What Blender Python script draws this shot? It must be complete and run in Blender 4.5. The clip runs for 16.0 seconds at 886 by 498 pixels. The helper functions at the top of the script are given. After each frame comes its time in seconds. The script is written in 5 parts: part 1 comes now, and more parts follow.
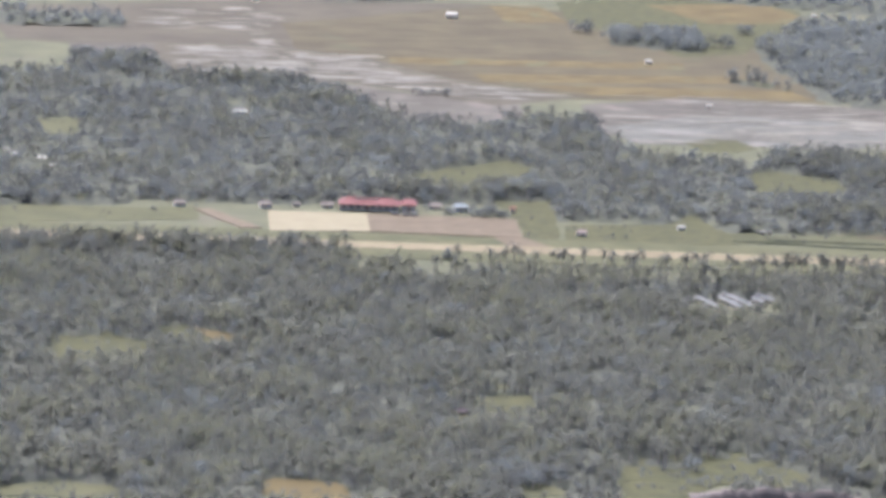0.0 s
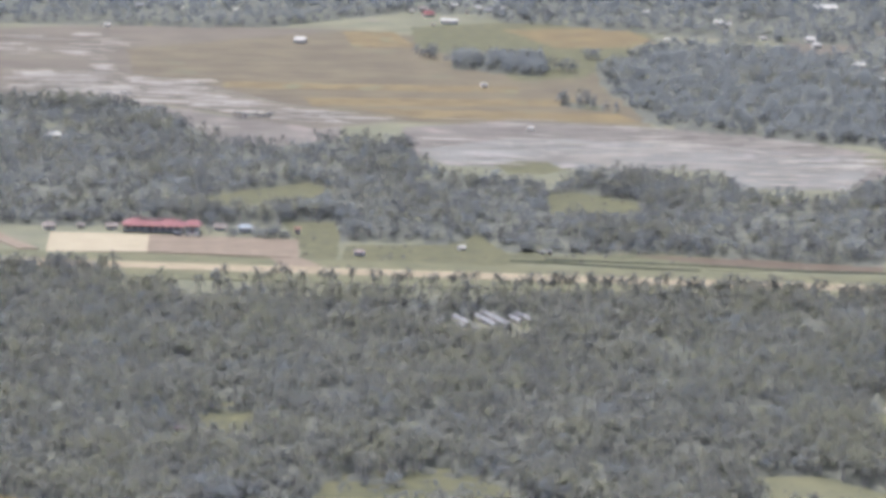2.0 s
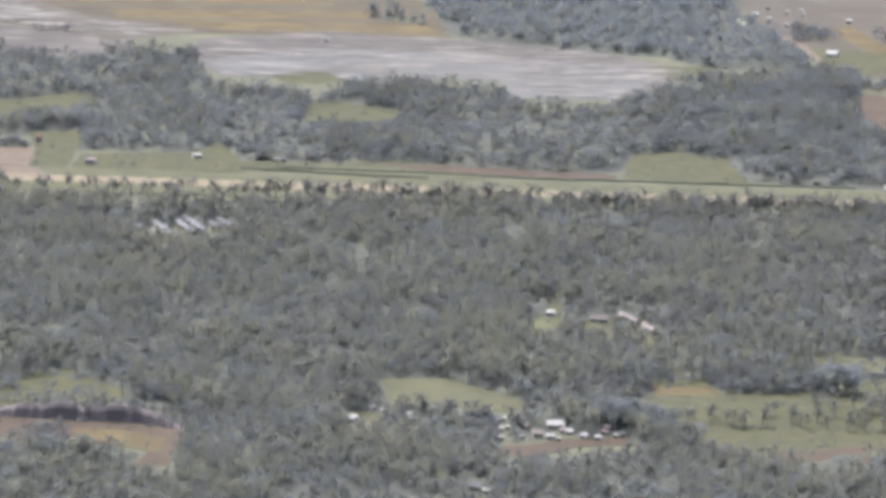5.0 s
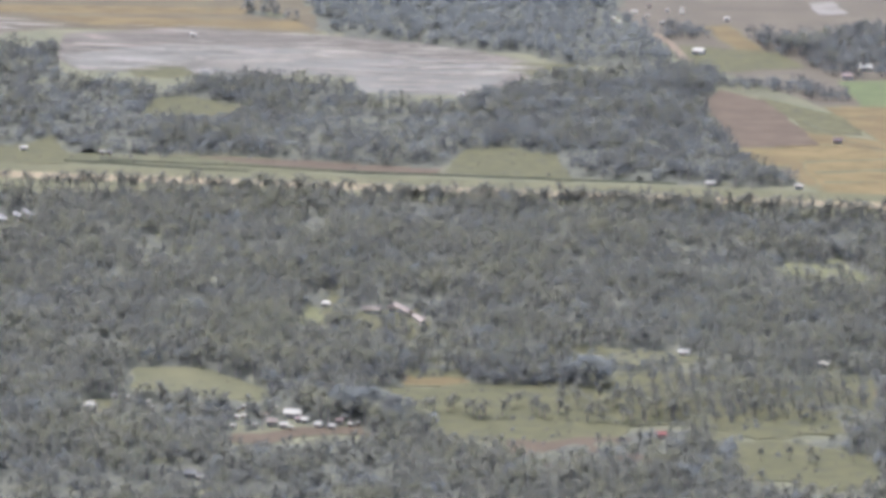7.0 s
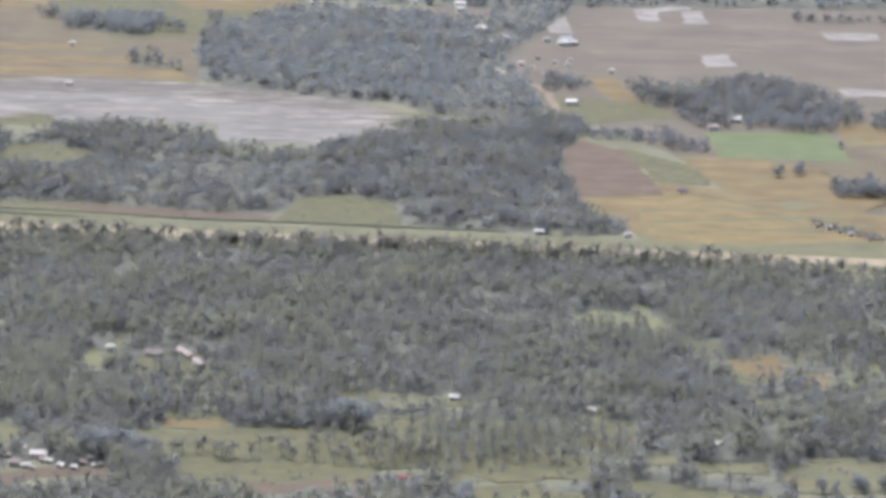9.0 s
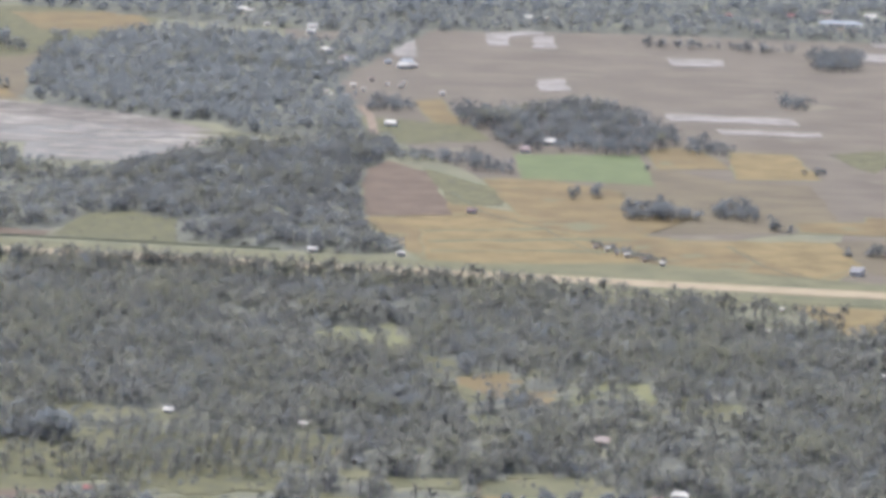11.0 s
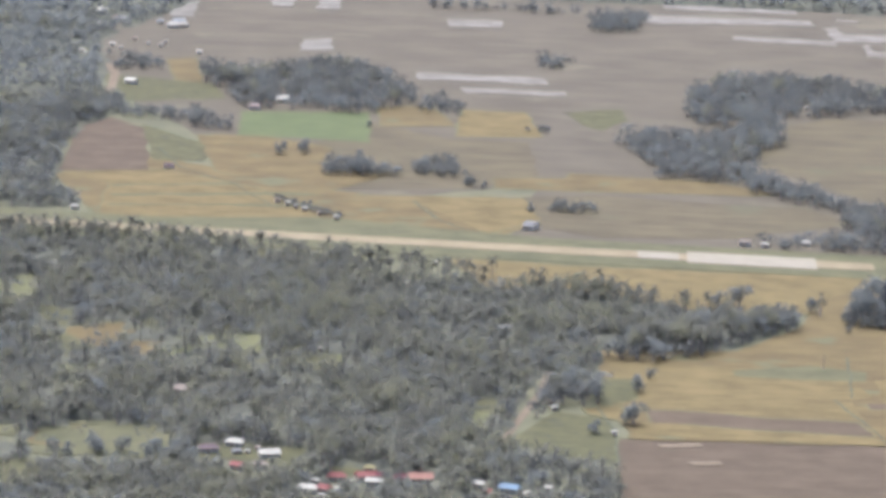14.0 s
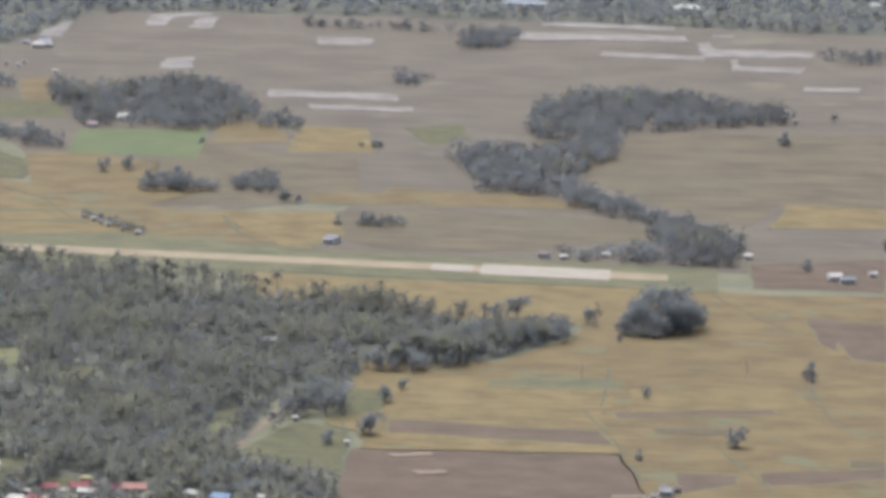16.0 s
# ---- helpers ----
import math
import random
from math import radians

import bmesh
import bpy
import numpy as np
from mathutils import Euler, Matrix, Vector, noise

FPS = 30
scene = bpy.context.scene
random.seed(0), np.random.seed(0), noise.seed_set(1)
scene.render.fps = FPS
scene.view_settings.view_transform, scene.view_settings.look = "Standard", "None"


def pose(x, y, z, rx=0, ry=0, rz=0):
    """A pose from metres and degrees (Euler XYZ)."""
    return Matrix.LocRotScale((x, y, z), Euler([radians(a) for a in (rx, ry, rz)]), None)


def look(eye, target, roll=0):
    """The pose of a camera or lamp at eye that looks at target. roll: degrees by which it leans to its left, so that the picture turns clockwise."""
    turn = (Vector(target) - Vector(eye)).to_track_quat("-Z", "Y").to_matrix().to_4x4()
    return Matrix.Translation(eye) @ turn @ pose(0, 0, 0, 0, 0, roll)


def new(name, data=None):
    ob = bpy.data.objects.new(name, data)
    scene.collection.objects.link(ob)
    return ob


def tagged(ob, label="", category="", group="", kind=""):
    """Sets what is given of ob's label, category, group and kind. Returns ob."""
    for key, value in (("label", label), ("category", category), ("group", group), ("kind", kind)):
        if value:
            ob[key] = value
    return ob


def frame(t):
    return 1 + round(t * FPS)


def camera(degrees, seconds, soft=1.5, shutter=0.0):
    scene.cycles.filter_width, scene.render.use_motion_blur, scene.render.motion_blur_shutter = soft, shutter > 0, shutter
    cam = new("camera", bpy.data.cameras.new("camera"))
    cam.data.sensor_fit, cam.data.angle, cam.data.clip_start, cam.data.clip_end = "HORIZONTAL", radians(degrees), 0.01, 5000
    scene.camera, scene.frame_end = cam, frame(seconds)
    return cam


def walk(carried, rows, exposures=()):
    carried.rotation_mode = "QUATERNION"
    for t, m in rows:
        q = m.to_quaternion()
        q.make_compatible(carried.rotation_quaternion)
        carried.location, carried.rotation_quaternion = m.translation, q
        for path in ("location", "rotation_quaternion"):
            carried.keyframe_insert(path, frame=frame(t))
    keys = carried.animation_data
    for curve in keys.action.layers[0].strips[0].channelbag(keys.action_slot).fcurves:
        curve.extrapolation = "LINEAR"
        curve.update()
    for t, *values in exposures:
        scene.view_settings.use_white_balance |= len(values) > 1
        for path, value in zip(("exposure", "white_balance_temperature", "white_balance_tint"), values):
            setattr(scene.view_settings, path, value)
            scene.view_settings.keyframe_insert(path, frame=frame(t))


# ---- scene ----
PATH = [
    (0.0, -297.60, 11.21, 221.76, 78.8679, -1.9696, -3.8526),
    (0.5, -278.67, 9.69, 221.20, 79.0392, -1.7211, -3.5348),
    (1.0, -259.79, 8.28, 220.62, 79.2412, -1.6438, -3.4054),
    (1.5, -240.95, 6.97, 220.04, 79.7129, -1.4731, -3.3496),
    (2.0, -222.15, 5.78, 219.45, 79.3546, -1.6858, -3.2318),
    (2.5, -203.40, 4.70, 218.85, 79.0263, -1.7309, -3.1318),
    (3.0, -184.69, 3.73, 218.25, 78.6113, -1.4806, -2.9377),
    (3.5, -166.02, 2.86, 217.63, 78.6157, -1.3284, -2.9474),
    (4.0, -147.40, 2.11, 217.01, 78.7398, -1.5013, -2.4682),
    (4.5, -128.82, 1.46, 216.37, 78.5462, -1.6706, -1.9266),
    (4.7, -121.40, 1.23, 216.12, 78.3759, -1.4949, -1.6843),
    (6.9, -40.26, -0.12, 213.22, 78.4209, -1.3492, -0.4676),
    (7.0, -36.59, -0.13, 213.08, 78.4657, -1.3899, -0.2435),
    (7.5, -18.27, -0.12, 212.40, 78.6935, -1.6355, 0.1297),
    (8.0, 0.00, 0.00, 211.70, 79.3663, -1.4480, 0.6064),
    (8.5, 18.23, 0.23, 211.00, 78.6948, -1.8438, 0.8488),
    (8.7, 25.51, 0.35, 210.72, 79.0812, -1.4856, 1.0380),
    (10.8, 101.51, 2.69, 207.67, 79.6873, -1.9015, 1.6275),
    (11.0, 108.71, 3.01, 207.37, 79.7643, -1.9916, 1.6677),
    (11.5, 126.68, 3.90, 206.62, 79.8782, -2.0159, 1.8047),
    (12.0, 144.60, 4.89, 205.86, 79.9047, -1.8124, 1.7055),
    (12.5, 162.48, 5.99, 205.09, 79.7352, -2.0657, 1.8312),
    (13.0, 180.31, 7.20, 204.31, 79.6271, -2.0507, 2.0433),
    (13.5, 198.10, 8.53, 203.53, 79.5449, -2.0314, 2.1783),
    (14.0, 215.85, 9.96, 202.73, 79.4827, -1.9399, 2.5705),
    (14.5, 233.55, 11.50, 201.93, 79.4417, -1.7164, 2.7210),
    (15.0, 251.21, 13.15, 201.12, 79.4228, -1.6041, 2.8915),
    (15.5, 268.83, 14.91, 200.30, 79.6125, -1.7767, 3.0658),
    (16.0, 286.40, 16.77, 199.47, 79.8774, -1.3880, 3.3279),
]
cam = camera(12, 16.0, soft=4.2)
walk(cam, [(t, pose(*p)) for t, *p in PATH], exposures=[(0.0, 2.04, 4890, 23), (10.5, 2.04, 4890, 23), (13.0, 2.0, 4910, 22), (15.5, 1.99, 4950, 21), (16.0, 1.75, 4960, 21)])

# ---- daylight ----
SUN_EL, SUN_AZ = radians(60), radians(-28)      # high, from behind the place and to its west
sky_world = bpy.data.worlds.new("sky")
scene.world = sky_world
sky_world.use_nodes = True
nt = sky_world.node_tree
sky = nt.nodes.new("ShaderNodeTexSky")
sky.sky_type = "NISHITA"
sky.sun_disc = False
sky.sun_elevation, sky.sun_rotation = SUN_EL, SUN_AZ
sky.air_density, sky.dust_density, sky.ozone_density = 0.45, 9.0, 0.3
nt.links.new(sky.outputs[0], nt.nodes["Background"].inputs[0])
nt.nodes["Background"].inputs[1].default_value = 0.15
sun_data = bpy.data.lights.new("sun", "SUN")
sun_data.energy, sun_data.angle, sun_data.color = 0.5, radians(20), (1.0, 0.95, 0.88)
sun = new("sun", sun_data)
to_sun = Vector((math.sin(SUN_AZ) * math.cos(SUN_EL), math.cos(SUN_AZ) * math.cos(SUN_EL), math.sin(SUN_EL)))
sun.matrix_world = look(to_sun * 100, (0, 0, 0))


# ---- materials ----
def material(name, dark, light, size=8.0, rough=0.9, fine=0.6, bump=0.0, leaf=0.0, stripes=None, metal=0.0, blotch=None, island=0.0, spec=0.02, calm=0.0, airy=0.0):
    """A surface between two colours: large drifts of the given size in metres, fine grain, and stripes, blotches or
    see-through leaf light where wanted. calm: how far leaf normals lean straight up, to flatten their shading; airy:
    the see-through share, for gaps between leaflets and a hazy low contrast.
    """
    m = bpy.data.materials.new(name)
    m.use_nodes = True
    t = m.node_tree
    bsdf = t.nodes["Principled BSDF"]
    bsdf.inputs["Roughness"].default_value, bsdf.inputs["Metallic"].default_value = rough, metal
    bsdf.inputs["Specular IOR Level"].default_value = spec
    where = t.nodes.new("ShaderNodeNewGeometry")
    big, small = t.nodes.new("ShaderNodeTexNoise"), t.nodes.new("ShaderNodeTexNoise")
    big.inputs["Scale"].default_value, big.inputs["Detail"].default_value = 1 / size, 4
    small.inputs["Scale"].default_value, small.inputs["Detail"].default_value = 1 / fine, 3
    for n in (big, small):
        t.links.new(where.outputs["Position"], n.inputs["Vector"])
    add = t.nodes.new("ShaderNodeMath")
    add.operation = "MULTIPLY_ADD"
    add.inputs[1].default_value, add.inputs[2].default_value = 0.45, -0.22
    t.links.new(small.outputs[0], add.inputs[0])
    mix = t.nodes.new("ShaderNodeMath")
    mix.operation = "MULTIPLY_ADD"
    mix.inputs[1].default_value = 1.0
    t.links.new(big.outputs[0], mix.inputs[0])
    t.links.new(add.outputs[0], mix.inputs[2])
    value = mix.outputs[0]
    if stripes:
        turn, width, depth = stripes
        rot = t.nodes.new("ShaderNodeMapping")
        rot.inputs["Rotation"].default_value[2] = turn
        rot.inputs["Scale"].default_value = (0.15, 1, 1)
        wave = t.nodes.new("ShaderNodeTexNoise")
        wave.inputs["Scale"].default_value = 1 / width
        t.links.new(where.outputs["Position"], rot.inputs["Vector"])
        t.links.new(rot.outputs[0], wave.inputs["Vector"])
        s = t.nodes.new("ShaderNodeMath")
        s.operation = "MULTIPLY_ADD"
        s.inputs[1].default_value = depth
        t.links.new(wave.outputs[0], s.inputs[0])
        sub = t.nodes.new("ShaderNodeMath")
        sub.operation = "SUBTRACT"
        sub.inputs[1].default_value = depth * 0.5
        t.links.new(value, s.inputs[2])
        t.links.new(s.outputs[0], sub.inputs[0])
        value = sub.outputs[0]
    if island:
        isl = t.nodes.new("ShaderNodeMath")
        isl.operation = "MULTIPLY_ADD"
        isl.inputs[1].default_value = island
        t.links.new(where.outputs["Random Per Island"], isl.inputs[0])
        t.links.new(value, isl.inputs[2])
        sub = t.nodes.new("ShaderNodeMath")
        sub.operation = "SUBTRACT"
        sub.inputs[1].default_value = island * 0.5
        t.links.new(isl.outputs[0], sub.inputs[0])
        value = sub.outputs[0]
    ramp = t.nodes.new("ShaderNodeValToRGB")
    ramp.color_ramp.elements[0].position, ramp.color_ramp.elements[1].position = 0.3, 0.7
    ramp.color_ramp.elements[0].color, ramp.color_ramp.elements[1].color = (*dark, 1), (*light, 1)
    t.links.new(value, ramp.inputs[0])
    colour = ramp.outputs[0]
    if blotch:
        spot = t.nodes.new("ShaderNodeTexNoise")
        spot.inputs["Scale"].default_value, spot.inputs["Detail"].default_value = 1 / blotch[1], 5
        t.links.new(where.outputs["Position"], spot.inputs["Vector"])
        cut = t.nodes.new("ShaderNodeValToRGB")
        cut.color_ramp.elements[0].position, cut.color_ramp.elements[1].position = blotch[2], blotch[2] + 0.1
        t.links.new(spot.outputs[0], cut.inputs[0])
        over = t.nodes.new("ShaderNodeMix")
        over.data_type = "RGBA"
        over.inputs["B"].default_value = (*blotch[0], 1)
        t.links.new(cut.outputs[0], over.inputs["Factor"])
        t.links.new(colour, over.inputs["A"])
        colour = over.outputs["Result"]
    t.links.new(colour, bsdf.inputs["Base Color"])
    if bump:
        b = t.nodes.new("ShaderNodeBump")
        b.inputs["Strength"].default_value, b.inputs["Distance"].default_value = bump, fine * 0.3
        t.links.new(small.outputs[0], b.inputs["Height"])
        t.links.new(b.outputs[0], bsdf.inputs["Normal"])
    if calm:
        lean, unit = t.nodes.new("ShaderNodeMix"), t.nodes.new("ShaderNodeVectorMath")
        lean.data_type, unit.operation = "VECTOR", "NORMALIZE"
        lean.inputs["Factor"].default_value, lean.inputs[5].default_value = calm, (0.0, 0.0, 1.0)
        t.links.new(where.outputs["Normal"], lean.inputs[4])
        t.links.new(lean.outputs[1], unit.inputs[0])
        t.links.new(unit.outputs[0], bsdf.inputs["Normal"])
    if leaf:
        shine = t.nodes.new("ShaderNodeBsdfTranslucent")
        t.links.new(colour, shine.inputs["Color"])
        blend = t.nodes.new("ShaderNodeMixShader")
        blend.inputs[0].default_value = leaf
        t.links.new(bsdf.outputs[0], blend.inputs[1])
        t.links.new(shine.outputs[0], blend.inputs[2])
        t.links.new(blend.outputs[0], t.nodes["Material Output"].inputs["Surface"])
        if airy:
            gaps, spray = t.nodes.new("ShaderNodeBsdfTransparent"), t.nodes.new("ShaderNodeMixShader")
            spray.inputs[0].default_value = airy
            t.links.new(blend.outputs[0], spray.inputs[1])
            t.links.new(gaps.outputs[0], spray.inputs[2])
            t.links.new(spray.outputs[0], t.nodes["Material Output"].inputs["Surface"])
    return m


GROUND = material("undergrowth", (0.064, 0.063, 0.033), (0.092, 0.088, 0.044), 14, bump=0.5, blotch=((0.090, 0.079, 0.048), 22, 0.62))
CROPS = {
    "gold": material("ripe_rice", (0.0679, 0.0540, 0.0208), (0.0987, 0.0774, 0.0289), 9, stripes=(0.06, 1.6, 0.65), bump=0.3),
    "ochre": material("cut_rice", (0.0616, 0.0483, 0.0203), (0.0883, 0.0690, 0.0264), 12, stripes=(0.06, 2.0, 0.65), bump=0.3, blotch=((0.0719, 0.0690, 0.0317), 14, 0.58)),
    "olive": material("rough_grass", (0.052, 0.052, 0.024), (0.075, 0.070, 0.031), 10, stripes=(0.07, 1.5, 0.5), bump=0.4),
    "palegreen": material("pasture", (0.0425, 0.0426, 0.0191), (0.0662, 0.0618, 0.0254), 4, bump=0.5, stripes=(0.05, 1.5, 0.8), blotch=((0.0435, 0.0435, 0.0236), 5, 0.58)),
    "brightgreen": material("young_rice", (0.0524, 0.0610, 0.0234), (0.0661, 0.0750, 0.0279), 9, bump=0.3),
    "rust": material("bare_clay", (0.0488, 0.0384, 0.0213), (0.0670, 0.0520, 0.0289), 9, stripes=(0.08, 1.8, 0.5), bump=0.3),
    "mauve": material("fallow_stubble", (0.0558, 0.0485, 0.0285), (0.0744, 0.0642, 0.0375), 25, stripes=(0.05, 5, 0.5), bump=0.2, blotch=((0.0816, 0.0725, 0.0409), 30, 0.6)),
    "lush": material("lush_grass", (0.0660, 0.0660, 0.0270), (0.0900, 0.0880, 0.0360), 5, bump=0.4, stripes=(0.05, 1.5, 0.5), blotch=((0.0600, 0.0610, 0.0300), 6, 0.58)),
    "dun": material("dun_stubble", (0.0520, 0.0445, 0.0233), (0.0740, 0.0625, 0.0307), 20, stripes=(0.05, 4, 0.8), bump=0.2, blotch=((0.0640, 0.0590, 0.0294), 24, 0.6)),
    "silt": material("pale_silt", (0.0718, 0.0674, 0.0459), (0.1047, 0.0991, 0.0684), 14, rough=0.8, stripes=(0.05, 3, 1.2), blotch=((0.1237, 0.1110, 0.0785), 12, 0.56), spec=0.01),
    "mud": material("wet_mud", (0.0597, 0.0531, 0.0353), (0.0865, 0.0777, 0.0524), 16, rough=0.95, stripes=(0.05, 4, 1.2), blotch=((0.1101, 0.0934, 0.0644), 16, 0.58), spec=0.01),
}
# Both waters are nearly matte; the sky's shine is put into their pale colours.
WATER = material("shallow_water_sky_shine", (0.1090, 0.0983, 0.0641), (0.1497, 0.1355, 0.0896), 6, rough=0.8, fine=1.5, bump=0.05, stripes=(0.05, 1.5, 0.8), spec=0.02)
POOL = material("silty_water_sky_shine", (0.0871, 0.0791, 0.0539), (0.1319, 0.1211, 0.0851), 9, rough=0.9, fine=1.5, bump=0.05, stripes=(0.05, 1.2, 1.1), spec=0.01)
CONCRETE = material("weathered_concrete", (0.1137, 0.0932, 0.0473), (0.1483, 0.1228, 0.0635), 7, bump=0.1, stripes=(-0.07, 2, 0.3))
NEW_CONCRETE = material("new_concrete", (0.1440, 0.1229, 0.0643), (0.1641, 0.1408, 0.0750), 6, bump=0.1)
WHITE_CONCRETE = material("bleached_concrete", (0.1412, 0.1250, 0.0768), (0.1630, 0.1442, 0.0914), 6, bump=0.1)
OLD_APRON = material("stained_asphalt", (0.0786, 0.0622, 0.0345), (0.1030, 0.0824, 0.0465), 5, bump=0.1, blotch=((0.1191, 0.0954, 0.0558), 5, 0.62))
DIRT = material("dirt_track", (0.0816, 0.0637, 0.0356), (0.1165, 0.0938, 0.0543), 3, bump=0.3)
# Foliage tones are greyed and lifted to carry haze in their colour.
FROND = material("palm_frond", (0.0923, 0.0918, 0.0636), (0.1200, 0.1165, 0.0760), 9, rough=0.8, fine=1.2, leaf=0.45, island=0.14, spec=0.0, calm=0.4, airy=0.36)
# Paler twin of the frond tone: the look of sunlit crowns put into colour.
PALE_FROND = material("yellow_green_frond", (0.1136, 0.1126, 0.0668), (0.1526, 0.1478, 0.0804), 9, rough=0.8, fine=1.2, leaf=0.5, island=0.16, spec=0.0, calm=0.45, airy=0.4)
# Bluer, paler leaf tone with the haze of far woods mixed in.
HAZY_LEAF = material("hazy_leaves", (0.1250, 0.1315, 0.1044), (0.1551, 0.1588, 0.1197), 7, rough=0.8, fine=0.8, leaf=0.4, island=0.12, spec=0.0, calm=0.4, airy=0.38)
# Darker twin with less haze in its colour, used more in near woods.
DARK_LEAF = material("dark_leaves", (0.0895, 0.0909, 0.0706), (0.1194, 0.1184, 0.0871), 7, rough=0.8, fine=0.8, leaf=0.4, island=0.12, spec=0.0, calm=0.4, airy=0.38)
# Tone and yellow-green blotches are set to lighten the shaded gaps between crowns.
BRUSH = material("undergrowth_leaves", (0.056, 0.057, 0.040), (0.092, 0.090, 0.053), 3, rough=0.9, fine=0.5, blotch=((0.112, 0.109, 0.054), 8, 0.60), leaf=0.2, bump=0.5, island=0.0, spec=0.02)
BARK = material("grey_bark", (0.18, 0.165, 0.13), (0.28, 0.25, 0.20), 0.8, fine=0.1, bump=0.4)
WALL = material("limewashed_wall", (0.36, 0.33, 0.23), (0.45, 0.42, 0.30), 1.5, fine=0.2)
GLASS = material("dark_window", (0.03, 0.035, 0.04), (0.06, 0.065, 0.07), 1, rough=0.15, fine=0.3, spec=0.5)
DOOR = material("wooden_door", (0.12, 0.08, 0.05), (0.2, 0.13, 0.08), 0.5, fine=0.1)
ROOFS = {
    "white": ((0.2694, 0.2508, 0.1693), (0.3308, 0.3077, 0.2110)), "grey": ((0.1240, 0.1196, 0.0905), (0.1716, 0.1649, 0.1245)),
    "tan": ((0.145, 0.118, 0.078), (0.185, 0.155, 0.104)), "pink": ((0.185, 0.140, 0.098), (0.220, 0.172, 0.122)),
    "brown": ((0.0946, 0.0715, 0.0585), (0.1320, 0.0988, 0.0780)), "red": ((0.1362, 0.0540, 0.0375), (0.1822, 0.0783, 0.0550)),
    "yellow": ((0.162, 0.145, 0.055), (0.201, 0.176, 0.071)), "orange": ((0.1932, 0.1012, 0.0605), (0.2282, 0.1298, 0.0792)),
    "teal": ((0.1688, 0.1785, 0.1425), (0.2188, 0.2205, 0.1757)), "maroon": ((0.085, 0.027, 0.025), (0.115, 0.039, 0.036)),
    "blue": ((0.1170, 0.1620, 0.1709), (0.1703, 0.2052, 0.2048)),
}
FADED_RED = material("faded_red_roof_sheet", (0.1066, 0.0443, 0.0303), (0.1431, 0.0650, 0.0437), 3, rough=0.5, fine=0.3, stripes=(1.5492, 0.3935, 0.2522))
ROOFS = {k: material(k + "_roof_sheet", *v, 2.5, rough=0.6, fine=0.3, stripes=(1.57, 0.4, 0.3), spec=0.02) for k, v in ROOFS.items()}


# ---- builders ----
def mesh_of(name, verts, faces, mat):
    me = bpy.data.meshes.new(name)
    me.from_pydata([tuple(v) for v in verts], [], [tuple(f) for f in faces])
    me.materials.append(mat)
    return me


def part(name, bm, mat, parent, label=""):
    """Links a bmesh as one mesh object under a thing or a part."""
    me = bpy.data.meshes.new(name)
    bm.to_mesh(me)
    bm.free()
    me.materials.append(mat)
    ob = new(name, me)
    ob.parent = parent
    return tagged(ob, label)


def box(bm, x0, x1, y0, y1, z0, z1):
    v = [bm.verts.new(p) for p in ((x0, y0, z0), (x1, y0, z0), (x1, y1, z0), (x0, y1, z0), (x0, y0, z1), (x1, y0, z1), (x1, y1, z1), (x0, y1, z1))]
    for f in ((3, 2, 1, 0), (4, 5, 6, 7), (0, 1, 5, 4), (1, 2, 6, 5), (2, 3, 7, 6), (3, 0, 4, 7)):
        bm.faces.new([v[i] for i in f])


def boxed(*spans):
    bm = bmesh.new()
    for s in spans:
        box(bm, *s)
    return bm


def slab(name, outline, z, depth, mat, wobble=0.0, seed=0):
    """A plot of land: an outline raised a little over the ground, its edges softly uneven."""
    rng = random.Random(seed)
    pts = []
    n = len(outline)
    for i in range(n):
        (ax, ay), (bx, by) = outline[i], outline[(i + 1) % n]
        length = math.hypot(bx - ax, by - ay)
        steps = max(1, int(length / 7)) if wobble else 1
        for k in range(steps):
            u = k / steps
            w = wobble if k else wobble * 0.3
            pts.append((ax + (bx - ax) * u + rng.uniform(-w, w) * 0.6, ay + (by - ay) * u + rng.uniform(-w, w)))
    bm = bmesh.new()
    top = [bm.verts.new((x, y, z)) for x, y in pts]
    low = [bm.verts.new((x, y, z - depth)) for x, y in pts]
    face = bm.faces.new(top)
    for i in range(len(pts)):
        bm.faces.new((top[i], low[i], low[(i + 1) % len(pts)], top[(i + 1) % len(pts)]))
    bmesh.ops.recalc_face_normals(bm, faces=bm.faces)
    bmesh.ops.triangulate(bm, faces=[face])
    me = bpy.data.meshes.new(name)
    bm.to_mesh(me)
    bm.free()
    me.materials.append(mat)
    return new(name, me)


BUND = material("bund_grass", (0.0562, 0.0575, 0.0264), (0.0825, 0.0775, 0.0336), 5, bump=0.4)
SPARSE = []         # meadows with a few bushes
SCRUB = []          # clearings with low bushes
OPEN_LAND, LAYER = [], [0]      # outlines on which no wood grows
GLADES = []         # clearings inside the palm wood, open to the south
CROP_WORDS = {"gold": "ripe golden rice", "ochre": "cut ochre rice stubble", "olive": "rough olive-green grass", "palegreen": "pale green pasture and scrub",
              "brightgreen": "bright green young crop", "rust": "bare reddish-brown soil", "mauve": "dull brown fallow stubble", "lush": "lush yellow-green grass", "dun": "dun-coloured mown rice stubble", "silt": "pale drying silt with thin water", "mud": "flooded grey-brown mud with wet patches"}


